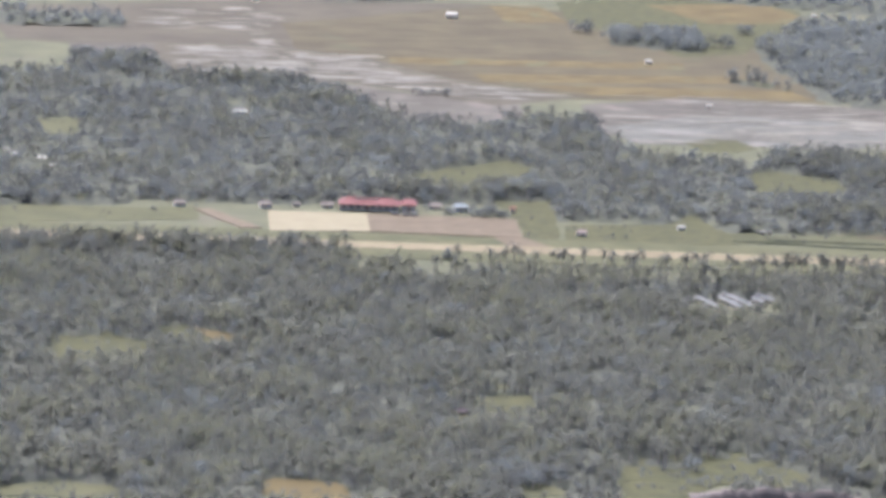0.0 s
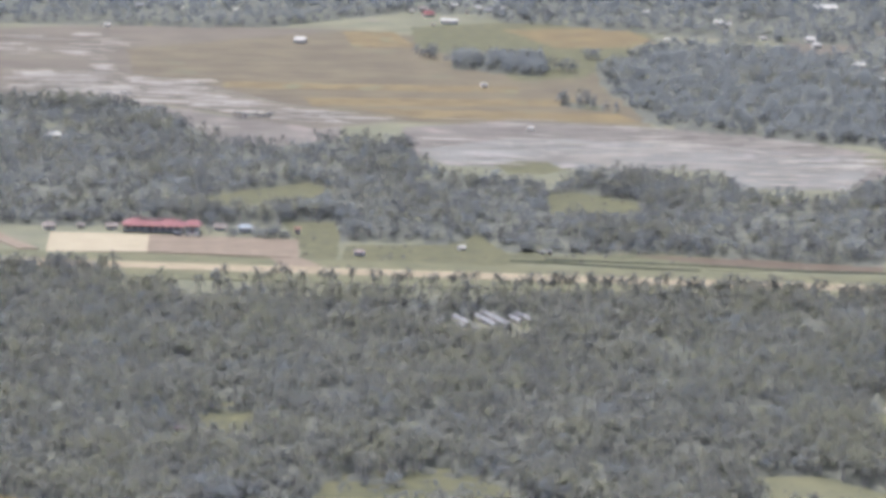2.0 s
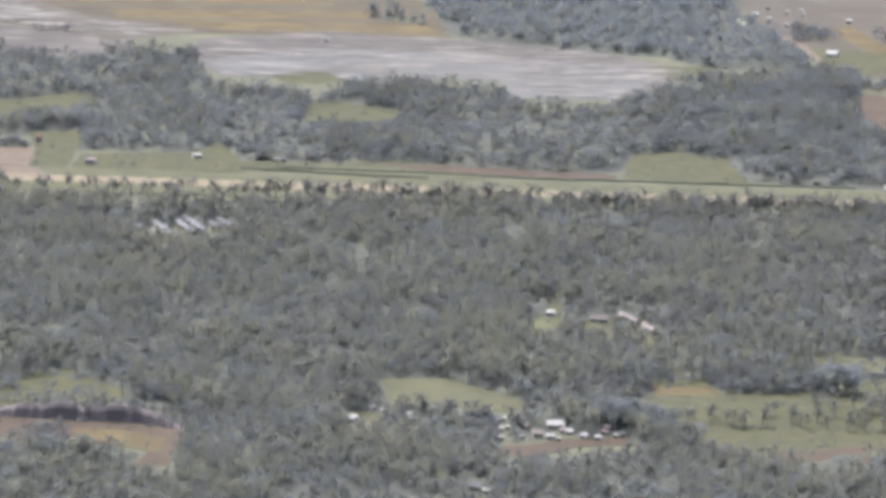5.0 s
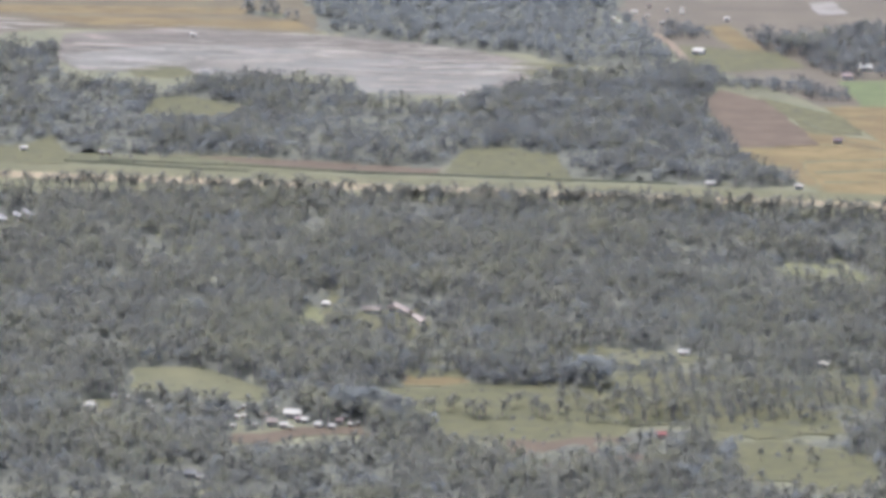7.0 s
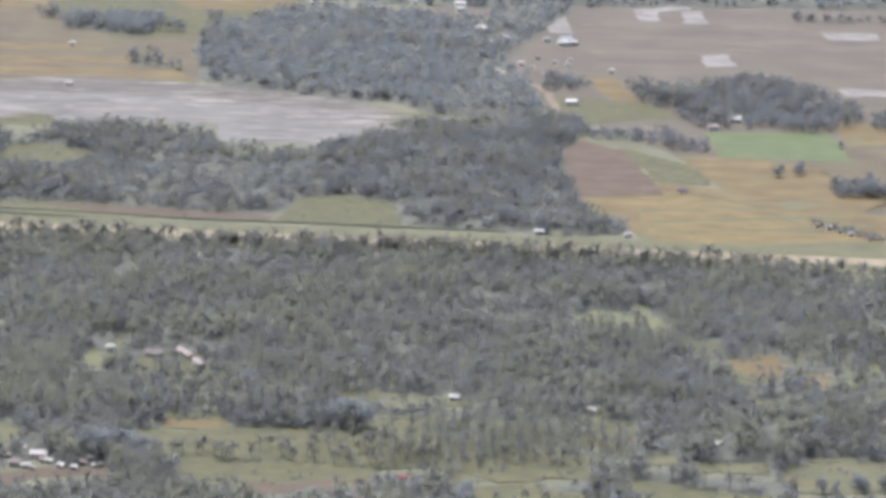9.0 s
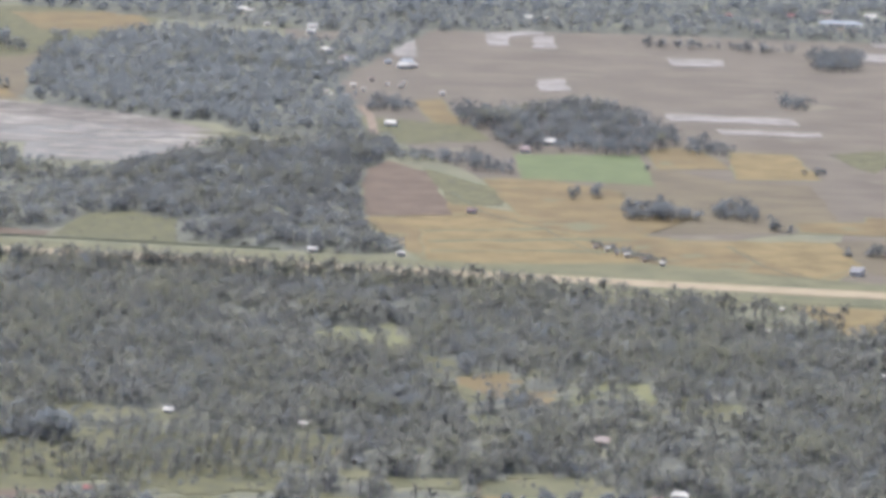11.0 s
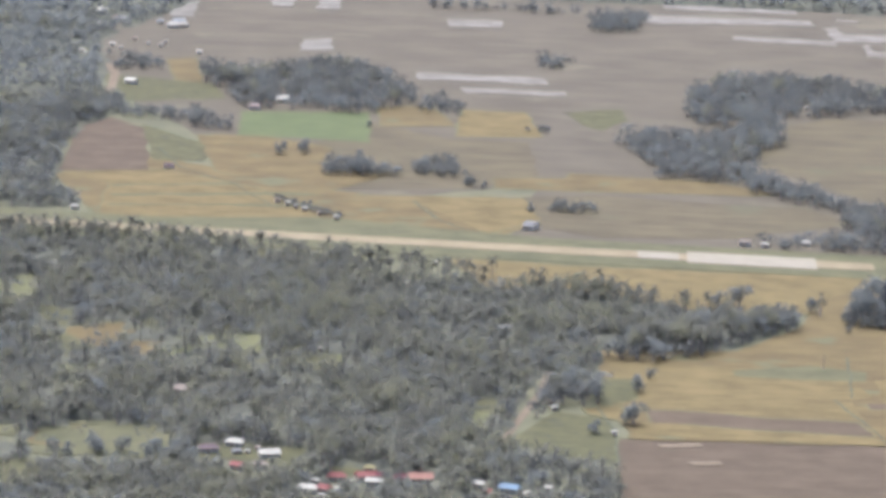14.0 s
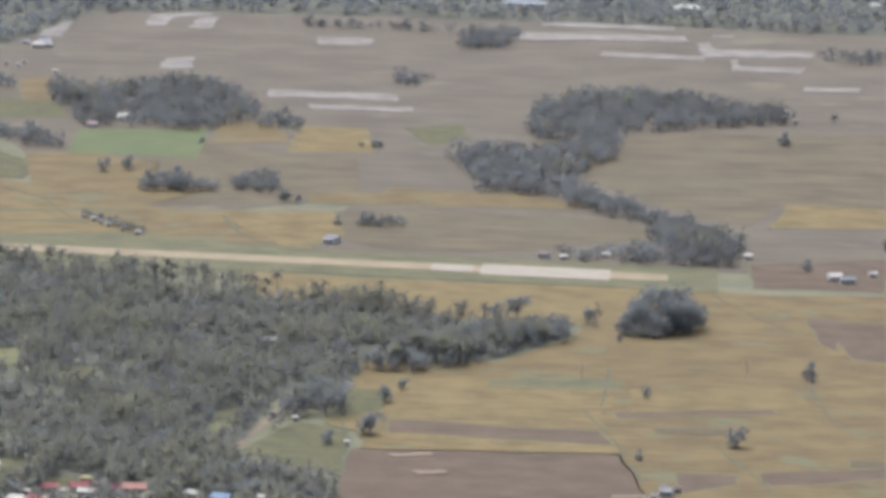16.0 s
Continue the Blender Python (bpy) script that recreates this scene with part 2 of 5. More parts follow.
def field(name, crop, *outline, wobble=1.2, bare=True):
    LAYER[0] += 1
    z = 0.03 + 0.012 * LAYER[0] / 10
    ob = slab(name, outline, z, 0.2, CROPS[crop], wobble, LAYER[0])
    if crop in ("gold", "ochre", "rust", "brightgreen") and len(outline) < 9:
        cx, cy = sum(p[0] for p in outline) / len(outline), sum(p[1] for p in outline) / len(outline)
        rim = [(x + math.copysign(0.4, x - cx), y + math.copysign(0.8, y - cy)) for x, y in outline]
        tagged(slab("field_bund", rim, z - 0.006, 0.15, BUND, wobble, LAYER[0]), "low grassy bund round a field", "bund", kind="structure")
    if name in ("meadow", "strip_north"):
        SPARSE.append(np.array(outline, float))
    if bare:
        OPEN_LAND.append(np.array(outline, float))
    return tagged(ob, "flat plot of " + CROP_WORDS[crop], "field", kind="structure")


def clear(name, crop, *outline):
    if name not in ("meadow", "village", "clay"):
        SCRUB.extend([np.array(outline, float)] * (3 if name == "marsh" else 1))
    GLADES.append(len(OPEN_LAND))
    return field(name, crop, *outline, wobble=3.0)


def water(name, *outline):
    LAYER[0] += 1
    ob = slab("water", outline, 0.16 + 0.001 * LAYER[0], 0.15, POOL, 1.5, LAYER[0])
    return tagged(ob, "pale sheet of shallow floodwater on the fields, sky shine in its colour", "water", kind="structure")


# ---- ground ----
def ground_sheet():
    xs, ys = np.linspace(-4200, 4200, 57), np.linspace(-2500, 4600, 49)
    verts = [(x, y, 0.0) for y in ys for x in xs]
    n = len(xs)
    faces = [(j * n + i, j * n + i + 1, (j + 1) * n + i + 1, (j + 1) * n + i) for j in range(len(ys) - 1) for i in range(n - 1)]
    tagged(new("ground", mesh_of("ground", verts, faces, GROUND)), "flat green lowland under scrub and undergrowth", "ground", kind="structure")


ground_sheet()


def inside(outline, x, y):
    hit = np.zeros(len(x), bool)
    n = len(outline)
    for i in range(n):
        (ax, ay), (bx, by) = outline[i], outline[(i + 1) % n]
        cross = (ay > y) != (by > y)
        with np.errstate(divide="ignore", invalid="ignore"):
            hit ^= cross & (x < (bx - ax) * (y - ay) / (by - ay) + ax)
    return hit


def flood(count, *outline, seed=1, longest=26.0):
    """Many long thin films of standing water scattered over a flooded plot."""
    rng = np.random.RandomState(seed)
    o = np.array(outline, float)
    bm = bmesh.new()
    made = 0
    while made < count:
        x, y = rng.uniform(*o[:, 0][[o[:, 0].argmin(), o[:, 0].argmax()]]), rng.uniform(o[:, 1].min(), o[:, 1].max())
        length, width, turn = rng.uniform(5, longest), rng.uniform(0.5, 3.4), rng.normal(-0.04, 0.05)
        a = np.linspace(0, 2 * np.pi, 15)[:-1]
        r = 1 + rng.uniform(-0.35, 0.35, 14)
        u, v = np.cos(a) * length / 2 * r, np.sin(a) * width / 2 * r
        px, py = x + u * math.cos(turn) - v * math.sin(turn), y + u * math.sin(turn) + v * math.cos(turn)
        if not inside(o, px, py).all():
            if rng.rand() < 0.98:
                made += 0.02
                continue
        z = 0.22 + 0.0004 * made
        bm.faces.new([bm.verts.new((p, q, z)) for p, q in zip(px, py)])
        made += 1
    bmesh.ops.recalc_face_normals(bm, faces=bm.faces)
    me = bpy.data.meshes.new("water")
    bm.to_mesh(me)
    bm.free()
    me.materials.append(WATER)
    tagged(new("water", me), "pale films of floodwater over grey-brown mud, sky shine in their colour", "water", kind="stuff")

# ---- fields, clearings and floodwater ----
field('fallow', 'mauve', (190, 1120), (620, 1090), (900, 1500), (800, 1900), (240, 1780), bare=False)
field('fallow', 'mauve', (-353, 1592), (-246, 1628), (-159, 1628), (-156, 1589), (-240, 1458), (-266, 1482), (-306, 1497), (-346, 1507), bare=False)
field('fallow', 'mauve', (6, 1635), (249, 1749), (210, 1219), (140, 1166), (116, 1216), (62, 1344), (18, 1508), bare=False)
field('paddy_far', 'dun', (-246, 1562), (-159, 1628), (-55, 1556), (-67, 1401), (-147, 1399), (-181, 1405), (-240, 1458), bare=False)
field('paddy_strip', 'ochre', (-210, 1484), (-105, 1486), (-106, 1471), (-210, 1470))
field('paddy_strip', 'ochre', (-183, 1450), (-84, 1458), (-79, 1443), (-180, 1432))
field('paddy_strip', 'ochre', (-168, 1429), (-75, 1428), (-69, 1409), (-144, 1409))
field('paddy_strip', 'ochre', (-164, 1622), (-144, 1625), (-136, 1582), (-160, 1579))
field('paddy_strip', 'ochre', (-211, 1382), (-206, 1400), (-187, 1397), (-186, 1376), (-196, 1363), (-208, 1366))
field('flooded', 'mud', (-323, 1500), (-293, 1504), (-262, 1465), (-239, 1432), (-205, 1403), (-171, 1395), (-174, 1343), (-214, 1350), (-238, 1393), (-256, 1428), (-295, 1448), (-320, 1445), bare=False)
field('meadow_far', 'palegreen', (-136, 1639), (-100, 1657), (-44, 1664), (-42, 1603), (-81, 1510), (-104, 1500), (-124, 1562), (-137, 1583))
flood(14, (-302, 1567), (-288, 1572), (-274, 1568), (-274, 1550), (-289, 1545), (-301, 1555), seed=10, longest=14)
flood(14, (-274, 1553), (-255, 1552), (-255, 1540), (-273, 1544), seed=11, longest=14)
flood(14, (-269, 1602), (-255, 1607), (-254, 1590), (-268, 1588), seed=12, longest=14)
flood(14, (-253, 1580), (-246, 1584), (-245, 1564), (-250, 1565), seed=13, longest=14)
flood(14, (-260, 1520), (-249, 1521), (-247, 1504), (-258, 1506), seed=14, longest=14)
flood(14, (-282, 1500), (-268, 1503), (-268, 1491), (-281, 1492), seed=15, longest=14)
flood(14, (-246, 1489), (-237, 1492), (-236, 1480), (-245, 1477), seed=16, longest=14)
flood(14, (-257, 1470), (-246, 1473), (-237, 1470), (-237, 1458), (-256, 1460), seed=17, longest=14)
flood(14, (-229, 1487), (-210, 1488), (-210, 1477), (-228, 1478), seed=18, longest=14)
field('paddy_strip', 'ochre', (-101, 1637), (-51, 1650), (-42, 1606), (-52, 1595), (-83, 1588))
field('flooded', 'mauve', (-293, 1500), (-247, 1501), (-221, 1484), (-189, 1436), (-148, 1404), (-180, 1381), (-197, 1397), (-233, 1429), (-290, 1440))
flood(200, (-293, 1500), (-247, 1501), (-221, 1484), (-189, 1436), (-148, 1404), (-180, 1381), (-197, 1397), (-233, 1429), (-290, 1440), seed=21)
field('flooded', 'mud', (-151, 1388), (-111, 1409), (-68, 1399), (-24, 1383), (3, 1350), (16, 1341), (-19, 1281), (-51, 1282), (-54, 1313), (-140, 1313), (-150, 1334))
flood(170, (-151, 1388), (-111, 1409), (-68, 1399), (-24, 1383), (3, 1350), (16, 1341), (-19, 1281), (-51, 1282), (-54, 1313), (-140, 1313), (-150, 1334), seed=23)
field('flooded', 'silt', (-150, 1345), (-113, 1372), (-71, 1368), (-28, 1353), (3, 1341), (-19, 1281), (-51, 1282), (-54, 1313), (-140, 1313))
field('marsh', 'palegreen', (-127, 1319), (-117, 1325), (-108, 1324), (-103, 1310), (-111, 1301), (-122, 1302))
field('marsh', 'palegreen', (-2, 1349), (20, 1348), (3, 1320), (-5, 1330))
water('strip', (226, 1606), (291, 1608), (292, 1592), (226, 1582))
water('strip', (235, 1641), (287, 1638), (287, 1624), (236, 1626))
water('strip', (260, 1554), (298, 1551), (298, 1538), (260, 1543))
water('strip', (295, 1586), (300, 1591), (302, 1572), (338, 1575), (337, 1556), (298, 1548))
water('strip', (307, 1541), (310, 1545), (311, 1526), (334, 1527), (332, 1511), (307, 1513))
water('strip', (332, 1476), (352, 1479), (351, 1467), (332, 1465))
water('strip', (301, 1657), (346, 1660), (360, 1657), (360, 1643), (301, 1646))
water('strip', (301, 1615), (309, 1614), (309, 1607), (301, 1608))
water('strip', (150, 1428), (193, 1426), (195, 1411), (152, 1410))
water('strip', (166, 1396), (201, 1396), (202, 1386), (168, 1385))
water('pool', (50, 1594), (59, 1596), (62, 1548), (53, 1549))
water('pool', (85, 1625), (95, 1631), (95, 1590), (87, 1588))
water('pool', (94, 1650), (107, 1654), (108, 1628), (95, 1617))
water('pool', (104, 1622), (112, 1624), (113, 1586), (104, 1585))
water('pool', (106, 1500), (116, 1505), (118, 1474), (107, 1471))
water('pool', (154, 1572), (175, 1571), (175, 1553), (156, 1550))
field('paddy_strip', 'ochre', (64, 1436), (73, 1442), (82, 1384), (72, 1387))
field('paddy_base', 'ochre', (57, 1196), (83, 1233), (138, 1185), (203, 1156), (190, 1127), (140, 1138), (78, 1132))
field('fallow', 'dun', (126, 1264), (141, 1314), (168, 1286), (192, 1286), (196, 1223), (176, 1198), (139, 1189))
field('clay', 'rust', (54, 1284), (61, 1303), (74, 1284), (84, 1207), (58, 1201))
field('vegetable', 'palegreen', (72, 1293), (100, 1251), (98, 1226), (83, 1226))
field('vegetable', 'brightgreen', (100, 1325), (140, 1333), (144, 1274), (103, 1279))
field('vegetable', 'palegreen', (48, 1397), (86, 1381), (92, 1352), (62, 1338), (52, 1360))
field('paddy_strip', 'ochre', (91, 1276), (112, 1277), (133, 1261), (136, 1218), (155, 1219), (138, 1185), (103, 1210))
field('paddy_strip', 'gold', (59, 1198), (88, 1210), (116, 1186), (138, 1141), (79, 1129), (75, 1183))
field('furrow', 'olive', (78, 1165), (131, 1180), (138, 1177), (78, 1162))
field('furrow', 'olive', (79, 1150), (133, 1161), (139, 1159), (79, 1147))
field('furrow', 'olive', (76, 1181), (111, 1192), (112, 1189), (77, 1178))
field('paddy_strip', 'gold', (145, 1178), (197, 1187), (202, 1157), (185, 1127), (162, 1174))
field('paddy_strip', 'ochre', (139, 1169), (162, 1174), (170, 1148), (144, 1140))
field('paddy_strip', 'gold', (169, 1347), (189, 1347), (196, 1298), (169, 1292))
field('paddy_strip', 'ochre', (142, 1345), (159, 1354), (168, 1313), (145, 1307))
field('vegetable', 'palegreen', (201, 1350), (220, 1362), (222, 1338), (214, 1315), (208, 1323))
field('paddy_strip', 'ochre', (183, 1216), (204, 1222), (205, 1231), (245, 1226), (266, 1210), (257, 1204), (210, 1200), (184, 1201))
field('stubble', 'dun', (192, 1187), (212, 1195), (231, 1192), (271, 1187), (286, 1163), (263, 1146), (254, 1135), (215, 1128), (200, 1138))
field('paddy_strip', 'gold', (315, 1183), (322, 1228), (349, 1221), (348, 1189))
field('stubble', 'dun', (254, 1320), (289, 1359), (356, 1362), (349, 1223), (319, 1225), (310, 1186), (294, 1198), (273, 1238), (257, 1266))
field('stubble', 'rust', (309, 1124), (346, 1139), (343, 1090), (309, 1091))
field('strip_north', 'olive', (-368, 1184), (-280, 1189), (-280, 1172), (-366, 1156))
field('strip_north', 'olive', (-132, 1158), (-87, 1169), (-27, 1155), (-28, 1147), (-66, 1146), (-132, 1153))
field('clay', 'rust', (-97, 1166), (-65, 1164), (-27, 1155), (-28, 1149), (-66, 1150))
field('meadow', 'palegreen', (-195, 1209), (-177, 1210), (-181, 1152), (-191, 1151), (-190, 1180))
field('meadow', 'palegreen', (-177, 1173), (-148, 1178), (-138, 1195), (-132, 1166), (-111, 1164), (-113, 1151), (-179, 1150))
field('meadow', 'palegreen', (-26, 1151), (-21, 1187), (-8, 1193), (7, 1181), (9, 1150), (9, 1141))
field('runway_grass', 'olive', (77, 1127), (140, 1141), (202, 1123), (202, 1111), (147, 1111), (77, 1119))
field('runway_grass_south', 'olive', (125, 1089), (186, 1099), (216, 1094), (239, 1087), (272, 1090), (287, 1091), (287, 1083), (239, 1082), (188, 1084), (126, 1081))
field('paddy_south', 'gold', (175, 1088), (220, 1084), (287, 1088), (288, 1049), (262, 1029), (193, 1031), bare=False)
field('paddy_east', 'ochre', (216, 980), (248, 985), (264, 1015), (270, 1045), (284, 1078), (288, 1095), (304, 1082), (362, 1085), (359, 856), (365, 789), (259, 773), (222, 844), (223, 896), (216, 918))
field('paddy_strip', 'gold', (218, 967), (272, 964), (278, 940), (273, 936), (220, 935))
field('paddy_strip', 'gold', (225, 936), (273, 935), (275, 916), (227, 919))
field('paddy_strip', 'gold', (226, 905), (277, 899), (278, 893), (223, 891))
field('paddy_strip', 'gold', (279, 959), (316, 965), (321, 947), (280, 932))
field('stubble', 'rust', (221, 888), (278, 891), (284, 853), (291, 817), (221, 806), (221, 869))
field('stubble', 'rust', (227, 917), (273, 913), (276, 901), (228, 905))
field('stubble', 'rust', (324, 1049), (351, 1046), (349, 1000), (332, 1002))
field('stubble', 'rust', (290, 876), (303, 875), (301, 869), (291, 869))
field('stubble', 'rust', (308, 879), (321, 883), (321, 876), (308, 870))
field('stubble', 'rust', (322, 1052), (330, 1050), (328, 1011), (324, 1022))
field('stubble', 'rust', (276, 933), (311, 942), (312, 938), (277, 928))
field('stubble', 'rust', (290, 874), (302, 875), (303, 868), (291, 858))
field('stubble', 'rust', (307, 877), (334, 887), (334, 877), (310, 868))
field('vegetable', 'olive', (247, 963), (265, 972), (278, 967), (277, 957), (260, 956), (247, 957))
field('vegetable', 'palegreen', (199, 886), (207, 912), (219, 904), (221, 863), (199, 880))
field('vegetable', 'palegreen', (216, 948), (225, 949), (225, 928), (217, 919))
field('paddy_strip', 'gold', (213, 916), (221, 920), (222, 905), (214, 911))
clear('scrub', 'ochre', (-293, 1028), (-284, 1030), (-270, 1020), (-271, 1015), (-289, 1018))
clear('scrub', 'palegreen', (-270, 1042), (-256, 1039), (-251, 1038), (-267, 1037))
clear('scrub', 'palegreen', (-219, 959), (-205, 961), (-206, 953), (-212, 944), (-217, 949))
clear('scrub', 'palegreen', (-318, 1014), (-303, 1017), (-294, 1010), (-298, 997), (-317, 993))
clear('scrub', 'ochre', (-269, 881), (-253, 877), (-251, 863), (-271, 866))
clear('meadow', 'olive', (-96, 906), (-80, 907), (-64, 885), (-67, 877), (-84, 884), (-96, 888))
clear('yard', 'palegreen', (-106, 874), (-98, 876), (-96, 868), (-103, 866))
clear('yard', 'palegreen', (-56, 991), (-51, 999), (-52, 973), (-57, 954))
clear('village', 'rust', (-73, 848), (-45, 857), (-42, 849), (-72, 840))
clear('scrub', 'palegreen', (-7, 899), (6, 897), (8, 887), (-5, 885))
clear('scrub', 'palegreen', (6, 912), (19, 909), (20, 892), (8, 896))
clear('scrub', 'olive', (27, 864), (56, 877), (57, 860), (29, 852))
clear('scrub', 'palegreen', (60, 1032), (69, 1029), (70, 1019), (62, 1020))
clear('scrub', 'palegreen', (81, 1005), (88, 996), (90, 983), (84, 992))
clear('clay', 'ochre', (90, 981), (104, 986), (102, 963), (93, 952))
clear('scrub', 'palegreen', (149, 963), (156, 962), (157, 954), (149, 951))
clear('scrub', 'olive', (99, 869), (107, 878), (128, 874), (127, 852), (99, 852))
clear('scrub', 'ochre', (56, 910), (66, 909), (67, 890), (58, 894))
clear('yard', 'palegreen', (132, 868), (156, 867), (156, 852), (134, 853))
clear('yard', 'palegreen', (161, 851), (172, 850), (171, 844), (163, 845))
clear('scrub', 'palegreen', (190, 923), (195, 918), (193, 904), (189, 909))
clear('scrub', 'palegreen', (78, 876), (95, 877), (95, 869), (80, 866))
clear('marsh', 'palegreen', (-194, 883), (-191, 895), (-181, 892), (-167, 883), (-173, 879), (-186, 865), (-195, 864))
clear('marsh', 'palegreen', (-178, 899), (-168, 903), (-163, 900), (-153, 893), (-151, 886), (-159, 883), (-168, 891))
clear('pit', 'rust', (-197, 862), (-175, 868), (-160, 865), (-143, 862), (-138, 857), (-139, 827), (-149, 826), (-144, 841), (-160, 847), (-179, 848), (-187, 842))
field('pit', 'ochre', (-197, 864), (-175, 870), (-174, 867), (-188, 860), (-196, 860))
field('pit', 'ochre', (-161, 857), (-151, 856), (-141, 849), (-142, 838), (-151, 844), (-159, 850))
clear('meadow', 'palegreen', (-218, 1247), (-205, 1262), (-185, 1277), (-176, 1262), (-196, 1237), (-215, 1235))
clear('meadow', 'palegreen', (-115, 1250), (-85, 1246), (-89, 1232), (-116, 1231))
clear('meadow', 'palegreen', (-115, 1260), (-105, 1271), (-86, 1254), (-88, 1240), (-112, 1239))
clear('yard', 'olive', (-331, 1336), (-317, 1343), (-316, 1311), (-326, 1304))
clear('scrub', 'olive', (2, 936), (14, 935), (25, 930), (25, 922), (4, 919))
clear('scrub', 'palegreen', (60, 909), (66, 912), (66, 893), (61, 889))
clear('meadow', 'palegreen', (-42, 892), (-22, 897), (6, 897), (8, 910), (25, 911), (26, 904), (12, 896), (28, 886), (26, 865), (12, 861), (9, 851), (-12, 846), (-24, 848), (-31, 856), (-30, 866), (-40, 871))
clear('meadow', 'olive', (6, 935), (24, 934), (34, 926), (23, 921), (6, 925))
clear('meadow', 'palegreen', (32, 849), (42, 853), (61, 840), (60, 823), (50, 812), (32, 819))
clear('meadow', 'palegreen', (64, 860), (82, 852), (88, 849), (104, 844), (102, 829), (87, 832), (78, 830), (68, 839))
clear('meadow', 'palegreen', (86, 878), (95, 874), (95, 866), (85, 867))
clear('meadow', 'ochre', (98, 872), (107, 878), (105, 859), (97, 861))
clear('clay', 'olive', (68, 881), (76, 881), (76, 873), (68, 872))
clear('orchard', 'ochre', (-37, 903), (-35, 908), (-22, 908), (-22, 898), (-36, 895))
clear('clearing', 'lush', (80, 1005), (86, 1002), (92, 983), (88, 984), (82, 996))
clear('clearing', 'ochre', (96, 981), (102, 984), (103, 965), (95, 963))
clear('clearing', 'lush', (150, 956), (158, 962), (158, 952), (150, 948))
clear('clearing', 'lush', (54, 1030), (69, 1031), (70, 1018), (61, 1020))
clear('clearing', 'olive', (1, 932), (25, 929), (25, 921), (3, 920))
clear('clearing', 'palegreen', (6, 908), (23, 912), (24, 896), (9, 891))
clear('clearing', 'palegreen', (60, 915), (68, 913), (68, 900), (61, 899))
clear('clearing', 'olive', (99, 876), (123, 882), (124, 867), (99, 863))
clear('clearing', 'lush', (94, 940), (102, 940), (102, 933), (95, 933))
clear('clearing', 'lush', (189, 917), (194, 922), (192, 895), (188, 897))
clear('clearing', 'lush', (58, 1037), (69, 1034), (69, 1018), (61, 1019))
clear('clearing', 'lush', (148, 962), (158, 962), (158, 956), (151, 953))
clear('clearing', 'lush', (131, 979), (136, 982), (138, 961), (134, 957))
clear('clearing', 'olive', (103, 883), (114, 885), (114, 880), (104, 879))
clear('clearing', 'olive', (83, 875), (94, 878), (92, 868), (86, 867))
clear('clearing', 'palegreen', (190, 920), (194, 923), (194, 907), (189, 909))
clear('clearing', 'lush', (69, 1040), (74, 1044), (78, 1016), (73, 1015))
clear('clearing', 'olive', (-325, 870), (-313, 876), (-299, 871), (-300, 862), (-325, 861))
clear('clearing', 'olive', (-216, 862), (-210, 853), (-209, 839), (-220, 841))
clear('clearing', 'olive', (-217, 877), (-209, 879), (-204, 870), (-215, 867))
clear('clearing', 'lush', (-60, 975), (-55, 966), (-56, 954), (-61, 950))
clear('clearing', 'lush', (84, 1001), (92, 998), (90, 986), (84, 988))
field('clayfloor', 'rust', (-15, 846), (16, 851), (15, 830), (-12, 827), bare=False)
field('stubble', 'rust', (285, 918), (303, 919), (303, 916), (286, 914))
field('stubble', 'rust', (327, 893), (334, 893), (334, 888), (327, 889))

for spot in (((229, 884), (238, 887), (239, 884), (230, 881)), ((235, 869), (242, 871), (243, 868), (237, 866)), ((277, 854), (284, 855), (284, 852), (277, 851))):
    tagged(slab('bare_patch', spot, 0.24, 0.2, DIRT, 0.3, 4), 'pale streak of bare dry soil in a brown field', 'soil', kind='structure')


# ---- airfield ----
def runway_y(x):
    return 1121.3 - 0.0742 * x


def strip(name, x0, x1, half, z, mat, label, category, shift=0.0, depth=0.3):
    ob = slab(name, [(x0, runway_y(x0) - half + shift), (x1, runway_y(x1) - half + shift), (x1, runway_y(x1) + half + shift), (x0, runway_y(x0) + half + shift)], z, depth, mat)
    return tagged(ob, label, category, kind="structure")


strip("runway_verge", -520, 300, 17, 0.20, CROPS["olive"], "mown olive grass verge along the runway", "grass")
strip("runway", -520, 287, 4.8, 0.26, CONCRETE, "long pale weathered concrete runway", "runway")
strip("runway_slab", 225, 236, 5.0, 0.285, WHITE_CONCRETE, "bleached white concrete patch on the runway", "runway")
strip("runway_slab", 238, 272, 7.6, 0.285, WHITE_CONCRETE, "bright white concrete turning pad at the runway end", "runway")
tagged(slab("apron", [(-261, 1156), (-233, 1158), (-232.6, 1184.5), (-260.7, 1186)], 0.27, 0.3, NEW_CONCRETE), "pale cream concrete parking apron", "apron", kind="structure")
tagged(slab("apron", [(-233, 1158), (-191, 1153), (-190.4, 1181), (-232.6, 1184.5)], 0.26, 0.3, OLD_APRON), "brown stained older parking apron", "apron", kind="structure")
tagged(slab("taxiway", [(-199, 1153), (-190, 1153), (-184, 1140), (-196, 1140)], 0.255, 0.3, OLD_APRON), "short brown taxiway between apron and runway", "taxiway", kind="structure")
tagged(slab("track", [(-282, 1187), (-277, 1187), (-263, 1160), (-269, 1160)], 0.25, 0.3, DIRT, 0.5, 5), "pale dirt track beside the apron", "track", kind="structure")
for outline in ([(-300, 1125), (-185, 1125), (-185, 1190), (-300, 1200)], [(160, 1060), (290, 1060), (290, 1110), (160, 1110)]):
    OPEN_LAND.append(np.array(outline, float))
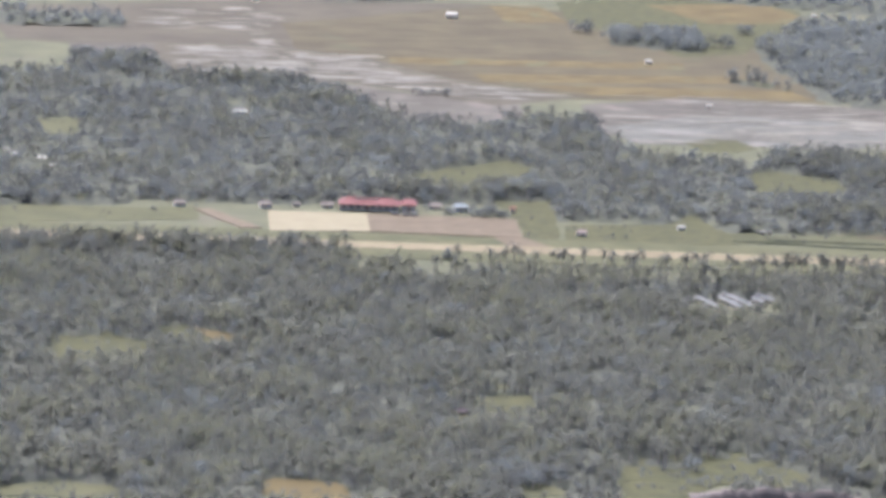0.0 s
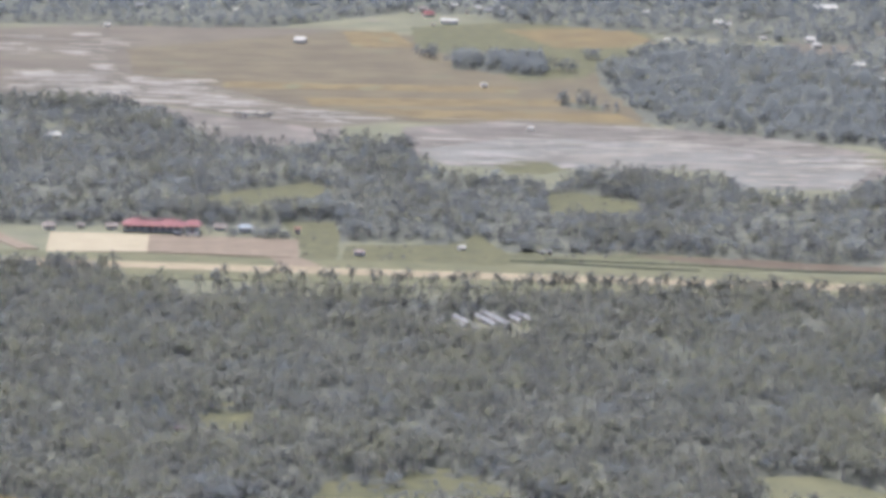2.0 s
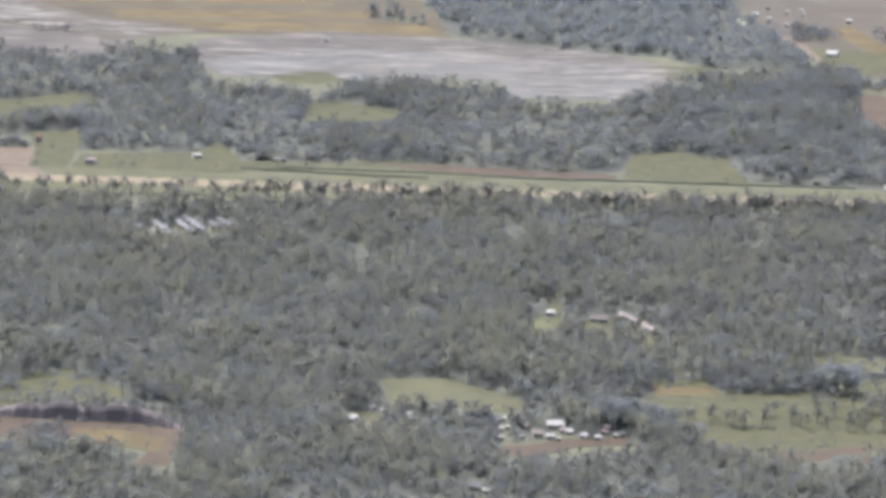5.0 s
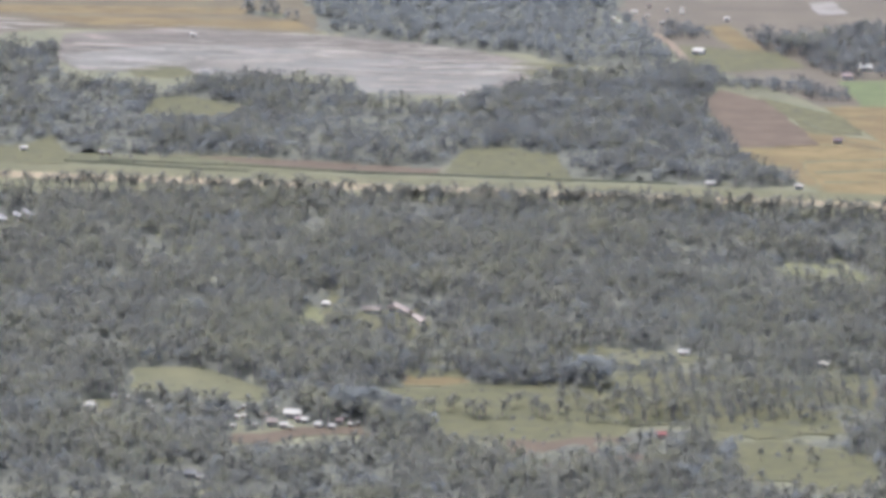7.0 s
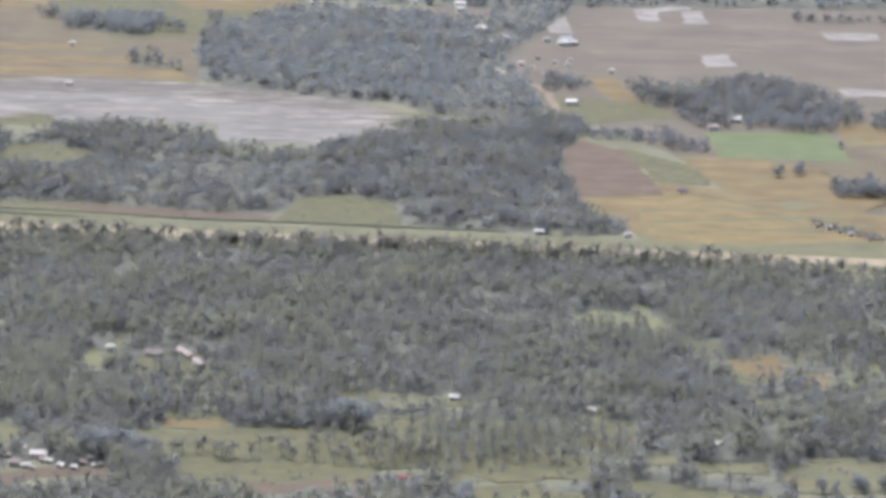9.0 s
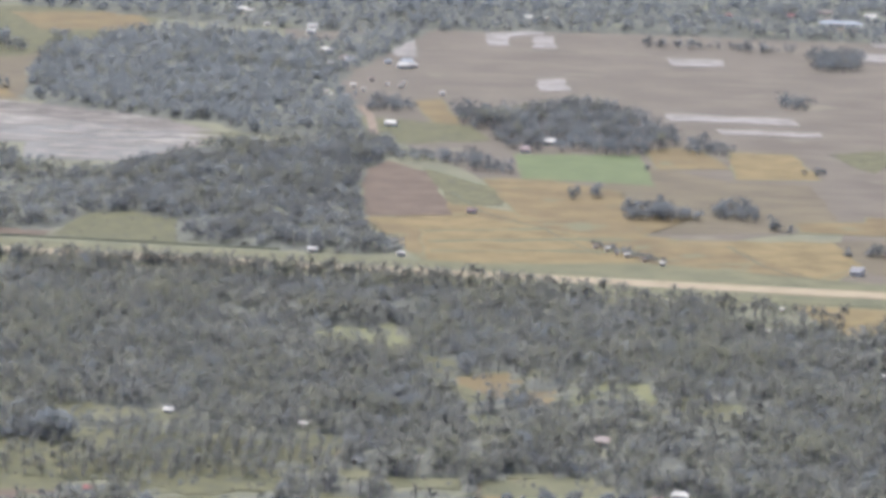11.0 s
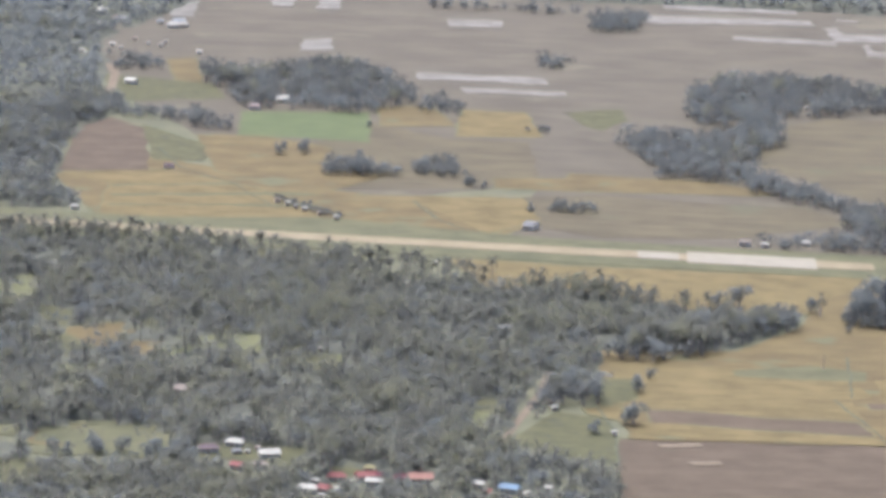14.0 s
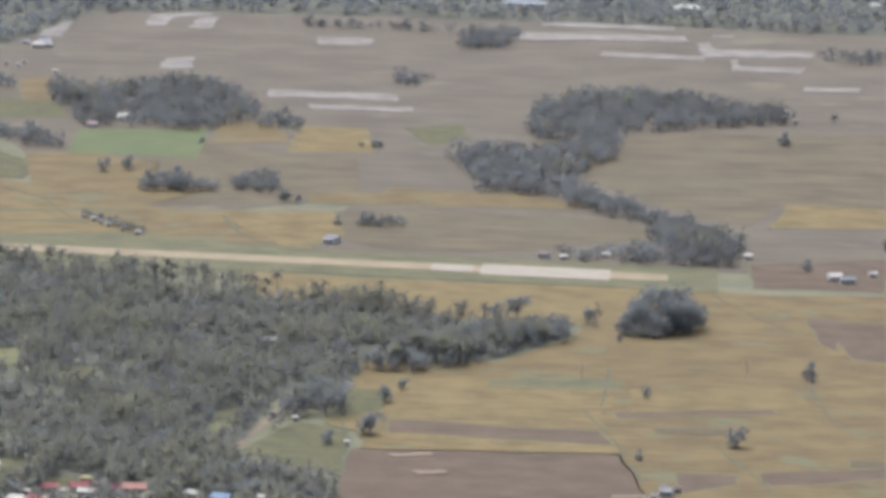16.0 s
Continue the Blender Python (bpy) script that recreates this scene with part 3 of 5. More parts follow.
tagged(slab("dirt_road", [(204.0, 953), (205.6, 953), (203.9, 930), (200.9, 908), (197, 880), (195.4, 881), (199.2, 908), (202.3, 930)], 0.12, 0.2, DIRT, 0.3, 9), "narrow brown dirt road along the palms", "road", kind="structure")
OPEN_LAND.append(np.array([(203, 953), (207, 953), (201.6, 905), (197, 905)], float))
tagged(slab("dirt_road", [(45, 1419), (47.5, 1419), (52.5, 1397), (55.6, 1357), (52.6, 1357), (49.6, 1396)], 0.2, 0.2, DIRT, 0.2, 10), "pale curving dirt road between far fields", "road", kind="structure")
OPEN_LAND.append(np.array([(44, 1419), (48.5, 1419), (57, 1355), (51, 1355)], float))


# ---- trees ----
def palm_shape(rng, fronds, segments, sides):
    """Trunk and crown of a coconut palm about 1 m high: (trunk verts, tris), (crown verts, tris)."""
    lean, turn = rng.uniform(0.0, 0.10), rng.uniform(0, 6.28)
    tv, tf = [], []
    for k in range(segments + 1):
        u = k / segments
        r = 0.026 - 0.011 * u + (0.012 if k == 0 else 0)
        cx, cy = lean * u * u * math.cos(turn), lean * u * u * math.sin(turn)
        tv += [(cx + r * math.cos(6.283 * s / sides), cy + r * math.sin(6.283 * s / sides), 0.86 * u) for s in range(sides)]
    for k in range(segments):
        for s in range(sides):
            a, b = k * sides + s, k * sides + (s + 1) % sides
            tf += [(a, b, b + sides), (a, b + sides, a + sides)]
    cv, cf = [], []
    ox, oy, oz = lean * math.cos(turn), lean * math.sin(turn), 0.76
    for i in range(fronds):
        a = 6.283 * i / fronds * 2 + rng.uniform(-0.4, 0.4)
        ang = rng.uniform(-0.7, 1.5)
        length = rng.uniform(0.38, 0.52)
        base = len(cv)
        px, pz = 0.0, 0.0
        side = (-math.sin(a), math.cos(a))
        widths = (0.03, 0.085, 0.075, 0.0) if segments == 1 else (0.025, 0.07, 0.08, 0.065, 0.0)
        for w in widths:
            x, y = ox + px * math.cos(a), oy + px * math.sin(a)
            droop = 0.5 * w
            if w:
                cv += [(x + side[0] * w, y + side[1] * w, oz + pz - droop), (x - side[0] * w, y - side[1] * w, oz + pz - droop)]
            else:
                cv.append((x, y, oz + pz))
            step = length / (len(widths) - 1)
            px += step * math.cos(ang)
            pz += step * math.sin(ang)
            ang -= rng.uniform(2.2, 3.2) / len(widths)
        n = len(cv) - base
        for k in range(0, n - 3, 2):
            cf += [(base + k, base + k + 1, base + k + 3), (base + k, base + k + 3, base + k + 2)]
        cf.append((base + n - 3, base + n - 2, base + n - 1))
    return (np.array(tv), np.array(tf)), (np.array(cv), np.array(cf))


def tree_shape(rng, clumps, sides=3, coarse=1.0):
    """Trunk, limbs and crown of a broad-leaved tree about 1 m high, its crown of many leaf clumps in a few lobes."""
    tv, tf = [], []

    def limb(p, q, r0, r1):
        b = len(tv)
        for (x, y, z), r in ((p, r0), (q, r1)):
            tv.extend((x + r * math.cos(6.283 * s / sides), y + r * math.sin(6.283 * s / sides), z) for s in range(sides))
        for s in range(sides):
            c, d = b + s, b + (s + 1) % sides
            tf.extend([(c, d, d + sides), (c, d + sides, c + sides)])
    fork = (rng.uniform(-0.04, 0.04), rng.uniform(-0.04, 0.04), rng.uniform(0.14, 0.22))
    limb((0, 0, 0), fork, 0.045, 0.03)
    lobes = []
    for i in range(rng.randint(5, 7)):
        a = rng.uniform(0, 6.283)
        d = rng.uniform(0.05, 0.33)
        c = (d * math.cos(a), d * math.sin(a), rng.uniform(0.24, 0.78))
        if sides > 3 or i < 3:
            limb(fork, c, 0.022, 0.008)
        lobes.append((c, rng.uniform(0.18, 0.28)))
    cv, cf = [], []
    for i in range(clumps):
        (cx, cy, cz), r = lobes[i % len(lobes)]
        n = Vector((rng.gauss(0, 1), rng.gauss(0, 1), rng.gauss(0.25, 1))).normalized()
        p = Vector((cx, cy, cz)) + n * r * rng.uniform(0.6, 1.05) * Vector((1, 1, 0.85)).length / 1.6
        n = (n + Vector((rng.gauss(0, 0.5), rng.gauss(0, 0.5), rng.gauss(0, 0.5)))).normalized()
        u = n.orthogonal().normalized()
        v = n.cross(u)
        s = rng.uniform(0.055, 0.11) * coarse
        b = len(cv)
        for k in range(4):
            a = 1.571 * k + rng.uniform(-0.5, 0.5)
            q = p + (u * math.cos(a) + v * math.sin(a)) * s * rng.uniform(0.7, 1.3) - n * s * (0.35 if k % 2 else 0)
            cv.append(tuple(q))
        cf += [(b, b + 1, b + 2), (b, b + 2, b + 3)]
    return (np.array(tv), np.array(tf)), (np.array(cv), np.array(cf))


SHAPES = random.Random(11)
PALMS = [palm_shape(SHAPES, 10, 1, 3) for _ in range(8)]
TREES = [tree_shape(SHAPES, 40, 3, 1.2) for _ in range(8)]
FAR_TREES = [tree_shape(SHAPES, 26, 3, 1.7) for _ in range(6)]
BUSHES = [tree_shape(SHAPES, 16, 3, 2.0) for _ in range(6)]


def stuff_mesh(name, pieces, label, category):
    """One object of many plants: pieces of (verts, tris, material slot)."""
    verts = np.concatenate([p[0] for p in pieces])
    counts = np.cumsum([0] + [len(p[0]) for p in pieces])
    tris = np.concatenate([p[1] + c for p, c in zip(pieces, counts)])
    slots = np.concatenate([np.full(len(p[1]), p[2]) for p in pieces])
    me = bpy.data.meshes.new(name)
    me.vertices.add(len(verts))
    me.vertices.foreach_set("co", verts.astype(np.float32).ravel())
    me.loops.add(len(tris) * 3)
    me.loops.foreach_set("vertex_index", tris.astype(np.int32).ravel())
    me.polygons.add(len(tris))
    me.polygons.foreach_set("loop_start", np.arange(0, len(tris) * 3, 3, dtype=np.int32))
    me.polygons.foreach_set("material_index", slots.astype(np.int32))
    for m in (BARK, FROND, HAZY_LEAF, BRUSH, PALE_FROND, DARK_LEAF):
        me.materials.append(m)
    me.update(calc_edges=True)
    return tagged(new(name, me), label, category, kind="stuff")


def placed(shape, x, y, turn, size, wide, slot_bark, slot_leaf):
    c, s = math.cos(turn), math.sin(turn)
    out = []
    for (v, f), slot in zip(shape, (slot_bark, slot_leaf)):
        w = np.empty_like(v)
        w[:, 0] = x + (v[:, 0] * c - v[:, 1] * s) * size * wide
        w[:, 1] = y + (v[:, 0] * s + v[:, 1] * c) * size * wide
        w[:, 2] = v[:, 2] * size - 0.03
        out.append((w, f, slot))
    return out


KEEP_CLEAR = []     # (x, y, half width, reach to the south) round houses
TREE_COUNT = [0, 0]
THIN = []           # outlines where the palms stand wide apart over grass


def undergrowth(o, step, free, tall=2.3):
    """A lumpy thicket of saplings and shrubs, added to fill the space under a wood and lighten the shaded gaps between
    its crowns, open where the land is open.
    """
    rng = np.random.RandomState(5)
    xs, ys = np.arange(o[:, 0].min(), o[:, 0].max(), step), np.arange(o[:, 1].min(), o[:, 1].max(), step * 1.3)
    gx, gy = np.meshgrid(xs, ys)
    x, y = (gx + rng.uniform(-0.4, 0.4, gx.shape) * step).ravel(), (gy + rng.uniform(-0.4, 0.4, gx.shape) * step).ravel()
    here = inside(o, x, y)
    deep = here.copy()
    for land in [] if free else OPEN_LAND:
        for k in (-1.0, 2.0, 5.0):
            here &= ~inside(land, x, y + k)
        for dx, dy in ((0, 12), (0, -6), (5, 0), (-5, 0)):
            deep &= ~inside(land, x + dx, y + dy)
    for land, share in THIN:
        patchy = np.array([noise.noise(Vector((a / 5, b / 5, 6.6))) for a, b in zip(x, y)]) > 0.3 - 0.8 * share
        thinned = inside(land, x, y)
        here &= ~thinned | patchy
        deep &= ~thinned
    for hx, hy, half, reach in KEEP_CLEAR:
        here &= ~((abs(x - hx) < half * 0.8) & (y > hy - reach * 1.5) & (y < hy + half * 0.8 + 0.8))
    lump = np.array([noise.noise(Vector((a / 4, b / 4, 2.2))) + 0.6 * noise.noise(Vector((a / 17, b / 17, 5.0))) if h else -1.0 for a, b, h in zip(x, y, here)])
    for dx, dy in ((4, 0), (-4, 0), (0, 5), (0, -5)):
        deep &= inside(o, x + dx, y + dy)
    tall = np.where(deep, tall, 0.9)
    z = np.where(here, (tall * (0.75 + 0.5 * lump) + rng.uniform(-0.45, 0.45, len(x))).clip(0.3), -0.1)
    n = len(xs)
    a = (np.arange(len(ys) - 1)[:, None] * n + np.arange(n - 1)[None, :]).ravel()
    quads = np.stack([a, a + 1, a + n + 1, a + n], 1)
    keep = here[quads].any(1)
    quads = quads[keep]
    tris = np.concatenate([quads[:, [0, 1, 2]], quads[:, [0, 2, 3]]])
    used = np.unique(tris)
    back = np.zeros(len(x), int)
    back[used] = np.arange(len(used))
    ob = stuff_mesh("undergrowth", [(np.stack([x, y, z], 1)[used], back[tris], 3)], "lumpy green undergrowth of shrubs beneath the trees", "undergrowth")
    return ob


def wood(name, spacing, palms, *outline, high=4.6, low_edge=0.85, words="", free=False, far=False, ragged=4.0, under=0.0, jitter=0.45):
    """A wood on an outline: jittered stand of palms and broad-leaved trees, kept off the open land and from in front of houses."""
    rng = np.random.RandomState(sum(map(ord, name)) + len(outline))
    o = np.array(outline, float)
    x0, y0, x1, y1 = *o.min(0), *o.max(0)
    gx, gy = np.meshgrid(np.arange(x0, x1, spacing), np.arange(y0, y1, spacing * 1.12))
    x, y = gx.ravel() + rng.uniform(-jitter, jitter, gx.size) * spacing, gy.ravel() + rng.uniform(-jitter, jitter, gx.size) * spacing
    sway = np.array([(noise.noise(Vector((a / 11, b / 11, 0.4))), noise.noise(Vector((a / 11, b / 11, 9.4)))) for a, b in zip(x, y)])
    ok = inside(o, x + sway[:, 0] * ragged, y + sway[:, 1] * ragged * 2)
    x, y = x[ok], y[ok]
    drift = np.array([noise.noise(Vector((a / 28, b / 28, 3.1))) for a, b in zip(x, y)])
    is_palm = rng.rand(len(x)) < palms + drift * 0.45 * (0 < palms < 1)
    size = np.where(is_palm, rng.normal(high, 0.6, len(x)), rng.normal(high * 0.92, 0.9, len(x))).clip(high * 0.5, high * 1.4) * (1 + drift * 0.25)
    gap = np.array([noise.noise(Vector((a / 9, b / 9, 7.7))) for a, b in zip(x, y)])
    ok = gap > (-0.42 if palms > 0.2 else -0.6)
    for nth, land in () if free else enumerate(OPEN_LAND):
        bx0, by0, bx1, by1 = *land.min(0), *land.max(0)
        near = (x > bx0 - 1) & (x < bx1 + 1) & (y > by0 - 40) & (y < by1 + 1)
        if near.any():
            i = np.where(near)[0]
            bad = np.zeros(len(i), bool)
            for k in (0.0, 1.2, 2.2, 3.0) if nth in GLADES else (0.0, 1.3, 2.5):
                bad |= inside(land, x[i], y[i] + k * size[i] * low_edge)
            ok[i[bad]] = False
    for o2, share in THIN if jitter > 0.2 else ():
        ok &= ~inside(o2, x, y) | (rng.rand(len(x)) < share)
    for hx, hy, half, reach in KEEP_CLEAR:
        ok &= ~((abs(x - hx) < half) & (y > hy - reach) & (y < hy + half * 0.8 + 0.8))
    if under:
        undergrowth(o, under, free)
    pieces = []
    for i in np.where(ok)[0]:
        turn = rng.uniform(0, 6.28)
        if is_palm[i]:
            # some palms, more in places, take the paler tone that mimics sunlit crowns
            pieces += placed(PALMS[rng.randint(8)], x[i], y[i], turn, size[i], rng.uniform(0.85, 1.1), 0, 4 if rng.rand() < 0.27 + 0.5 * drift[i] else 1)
            TREE_COUNT[0] += 1
        else:
            # far trees mostly take the paler, bluer leaf tone, for haze put into colour
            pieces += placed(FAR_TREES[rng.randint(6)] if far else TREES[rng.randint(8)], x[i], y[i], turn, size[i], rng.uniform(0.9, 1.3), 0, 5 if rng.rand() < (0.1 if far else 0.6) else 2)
            TREE_COUNT[1] += 1
    kind = "palm_rows" if jitter < 0.2 else "coconut_wood" if palms > 0.6 else "mixed_wood" if palms > 0.2 else "tree_stand"
    word = words or {"palm_rows": "rows of coconut palms planted over grass", "coconut_wood": "dense grey-green coconut palm plantation", "mixed_wood": "dark green wood of broad-leaved trees and palms", "tree_stand": "dark green stand of broad-leaved trees among the fields"}[kind]
    if pieces:
        stuff_mesh(kind, pieces, word, "wood")


def thin(share, *outline, crop="palegreen"):
    """Grass or bare soil under a thinned stand of palms."""
    field("pasture", crop, *outline, wobble=2.5, bare=False)
    THIN.append((np.array(outline, float), share))
    SCRUB.append(np.array(outline, float))


def bushes():
    """Low bushes and tall grass tufts over the clearings, as one growth."""
    rng = np.random.RandomState(8)
    pieces = []
    for o, each in [(o, 9) for o in SCRUB] + [(o, 30) for o in SPARSE]:
        x0, y0, x1, y1 = *o.min(0), *o.max(0)
        n = int((x1 - x0) * (y1 - y0) / each)
        x, y = rng.uniform(x0, x1, n), rng.uniform(y0, y1, n)
        dense = np.array([noise.noise(Vector((a / 6, b / 6, 1.3))) for a, b in zip(x, y)])
        for i in np.where(inside(o, x, y) & (dense > -0.02))[0]:
            pieces += placed(BUSHES[rng.randint(6)], x[i], y[i], rng.uniform(0, 6.28), rng.uniform(0.35, 1.3), 1.4, 0, 2)
    stuff_mesh("low_bushes", pieces, "low green bushes scattered over clearings and pasture", "bushes")


# ---- houses ----
ROOF_WORDS = {"white": "white sheet-metal", "grey": "grey sheet-metal", "tan": "tan", "pink": "faded pink", "brown": "brown rusted", "red": "bright red", "yellow": "yellowish",
              "orange": "orange tiled", "teal": "pale teal", "maroon": "dark maroon", "blue": "light blue"}
HOUSE_RNG = random.Random(5)


def house(x, y, width, colour, turn=0.0, hip=False, deep=0.72, high=1.15, reach=12.5):
    """A small house: walls with door and windows, and an overhanging pitched roof with ridge cap."""
    base = tagged(new("house"), "small low house with a %s roof among trees" % ROOF_WORDS[colour], "house")
    w, d, h = width / 2, width / 2 * deep, high
    bm = boxed((-w, w, -d, d, 0, h))
    part("wall", bm, WALL, base)
    rise, eave = d * 0.62, 0.18
    bm = bmesh.new()
    inset = w * 0.45 if hip else 0.0
    ends = (w + eave, d + eave)
    slope = rise / d
    z0 = h - eave * slope * 0.6
    low = [(-ends[0], -ends[1]), (ends[0], -ends[1]), (ends[0], ends[1]), (-ends[0], ends[1])]
    lv = [bm.verts.new((a, b, z0)) for a, b in low]
    tv = [bm.verts.new((a, b, z0 + 0.07)) for a, b in low]
    r = [bm.verts.new((-ends[0] + inset, 0, z0 + rise + 0.12)), bm.verts.new((ends[0] - inset, 0, z0 + rise + 0.12))]
    for f in ((tv[0], tv[1], r[1], r[0]), (tv[2], tv[3], r[0], r[1]), (tv[1], tv[2], r[1]), (tv[3], tv[0], r[0]), (lv[3], lv[2], lv[1], lv[0])):
        bm.faces.new(f)
    for i in range(4):
        bm.faces.new((lv[i], lv[(i + 1) % 4], tv[(i + 1) % 4], tv[i]))
    roof = part("roof", bm, ROOFS[colour], base)
    part("ridge_cap", boxed((-ends[0] + inset, ends[0] - inset, -0.06, 0.06, z0 + rise + 0.07, z0 + rise + 0.16)), ROOFS[colour], roof)
    part("door", boxed((-w * 0.12 - 0.19, -w * 0.12 + 0.19, -d - 0.03, -d + 0.02, 0, min(0.9, h * 0.8))), DOOR, base)
    for k in (-0.6, 0.5):
        part("window", boxed((w * k - 0.2, w * k + 0.2, -d - 0.025, -d + 0.02, h * 0.38, h * 0.75)), GLASS, base)
    base.matrix_world = pose(x, y, 0.0, 0, 0, turn)
    KEEP_CLEAR.append((x, y, w + 0.5, reach if y < 1250 else 17.0))
    return base


def homes(colour, *places):
    for x, y, width in places:
        big = width > 3.4
        house(x, y, max(width * (0.76 if width < 7 else 0.9), 0.9), colour, HOUSE_RNG.uniform(-22, 22), hip=HOUSE_RNG.random() < 0.4, deep=HOUSE_RNG.uniform(0.6, 0.85) if width < 7 else 0.4 if width < 12 else 0.2,
              high=1.25 if big else 0.95)


def village(colour, *places):
    """Low houses of the near villages, seen over the palms before them."""
    for x, y, width in places:
        house(x, y, max(width, 0.6), colour, HOUSE_RNG.uniform(-30, 30), hip=HOUSE_RNG.random() < 0.5, deep=HOUSE_RNG.uniform(0.7, 0.95) if width < 3 else 0.62, high=0.8 if width < 2 else 1.1, reach=9.0 if width < 2.2 else 13.0)


homes('white', (-337.6, 1273.1, 2.4), (-334.8, 1265.5, 2.4), (-326.2, 1258.8, 3.4), (-323.1, 1247.6, 1.7), (-278.4, 1206.8, 2), (-265.2, 1352.6, 5.8), (-257.2, 1715.8, 3.6), (-254, 1621.9, 3.1), (-253.8, 1719.9, 3.2), (-227.6, 1684.4, 2.7), (-225.4, 1676, 1.8), (-204, 1673.8, 3.2))
homes('white', (-180.5, 1588.6, 5.2), (-144.7, 1170.1, 2.6), (-133.6, 1683.4, 2.7), (-128.5, 1045.2, 1.4), (-127.1, 1643.6, 1.3), (-122.1, 1165.9, 1.4), (-120.3, 1651.2, 7.1), (-117.7, 1483.2, 2.8), (-115.3, 1700, 3.7), (-111.3, 1683, 1.4), (-108.7, 1727.9, 4.2), (-108.5, 1387.5, 2.6))
homes('white', (-106.6, 1694.1, 3.7), (-96.3, 1693.8, 3.7), (-87.9, 1183.5, 1.5), (-83.3, 1778.4, 1.9), (-79.3, 1782.9, 2.4), (-76.2, 1700.1, 1.8), (-72.2, 1795.6, 5.3))
homes('white', (-68.9, 1770.9, 3.4), (-59.2, 1791.7, 4.8), (-54.9, 972.9, 2.4), (-53.6, 1798.4, 3.9))
homes('white', (-44.1, 1807.7, 4.4), (-40.8, 1804.3, 5.9), (-39.5, 1771.4, 2.4), (-38.8, 1788.9, 3.4), (-38.5, 1693, 3.7), (-38.3, 1613, 2.2), (-34.5, 1795.4, 4.9))
homes('white', (-27.9, 1810.2, 3.4), (-20.4, 1279, 1.6), (-16.2, 1769.1, 2.4), (-12.1, 1664.9, 4.1), (-8.9, 1659.3, 3.6), (-8, 1683.2, 2.3), (0.5, 1622.7, 2.7), (18.3, 1620.1, 4.8), (18.7, 1604.4, 4.4), (22.6, 1784.3, 2.4), (23.6, 1698, 4.6))
homes('white', (25.7, 944.6, 0.5), (26.4, 1555.9, 3.4), (27, 929.7, 2.8), (28, 1552.4, 4.6), (28.9, 1448.6, 2.4), (30.6, 1517.8, 2.5), (33.2, 1445.6, 2.8), (35.5, 1439.5, 1.6), (38.3, 1717.7, 11.7), (41.9, 1463.6, 2.4), (46, 1454.2, 1.6), (47, 1139.3, 3.4))
homes('white', (50.2, 1439.2, 2), (53.7, 1469.8, 1.6), (57.4, 1518, 5.8), (57.6, 921.4, 2.3), (58.5, 920.6, 1.8), (58.6, 1465.4, 2), (58.8, 1375.3, 4.8), (59.2, 1474.4, 1.6), (61, 1519.4, 3.7), (71.2, 887.6, 1.7), (71.3, 1138.6, 2.8), (73.5, 1452, 2.4))
homes('white', (85.2, 891.4, 2.4), (101.3, 1672.7, 3.6), (109.2, 1671.5, 3.6), (111, 1348.1, 5.1), (128, 1158.3, 1.6), (131, 1008.4, 1.1), (133.4, 1149.8, 1.9), (134.4, 1005, 1.4), (142.9, 1138.8, 1.9), (151.3, 964.7, 1.3), (154, 1661.7, 2.7))
homes('white', (165.8, 1683.6, 3.2), (167.4, 1048.8, 1.4), (172.7, 1078.4, 1.5), (173.5, 1714, 2.8), (193, 996.6, 3.5), (198.8, 995.1, 0.8))
homes('white', (206.7, 913.3, 1.7), (220, 891, 1), (240.4, 1716, 6), (250.7, 1024.7, 1.7), (259.1, 1123.4, 2.4), (270.3, 1128.5, 3.1), (280.5, 1377, 1.8), (291.6, 1690.6, 11.8), (308.5, 1133.6, 2.7))
homes('white', (327.2, 1387.5, 1.9), (330.7, 1105.9, 4.5), (340.9, 1112.8, 2.7), (367.1, 1718.2, 5.5))
homes('tan', (-285.6, 1190.9, 4.2), (-261.2, 1191.1, 4.2), (-252.3, 1193.9, 2.6), (-128.7, 1687.6, 4.1), (-77.1, 1794.9, 2.9), (15.8, 1745.5, 4.7), (34.9, 1532.2, 3.7), (47.7, 1479.9, 2), (124.8, 914.1, 4.5), (124.9, 1162.1, 1.9), (138, 1143.8, 1.2))
homes('tan', (193, 1686.5, 4.1), (205.9, 918.3, 2), (222.6, 1725.6, 7), (253.9, 1124.7, 3.7))
homes('pink', (-173.9, 1158.6, 3.5), (-65, 1781.1, 4.8), (-45.8, 1780.1, 8.7), (103.5, 1330.7, 4.3))
homes('grey', (284.2, 848.5, 1.8), (285.9, 851.7, 2.1), (287.2, 860, 1.4))
homes('grey', (-242.7, 1678.8, 5), (-120.1, 1166.2, 1.4), (-102.5, 1687.7, 4.6), (-58.5, 1414.5, 2.7), (-52.8, 1782.9, 5.8), (37.6, 1528.2, 5.8), (42.3, 1396.5, 2.3), (130.7, 1153.6, 1.3))
homes('grey', (195.6, 1134.9, 4), (196.3, 1137.8, 4.3), (288.1, 855.1, 3.5), (333.8, 1101.6, 5))
homes('brown', (-222.7, 941.2, 3.3), (89.1, 1212.2, 3.3), (290.4, 858.5, 1.9), (321.1, 973.7, 1.3))
homes('red', (-127.5, 1672.2, 5.4), (17.6, 852.4, 2.8), (182.5, 1707.4, 3.2), (207.8, 1709.7, 3.7))
homes('teal', (51.5, 1527.8, 3.3), (58.3, 1528, 5.4), (226.7, 1689.5, 21))

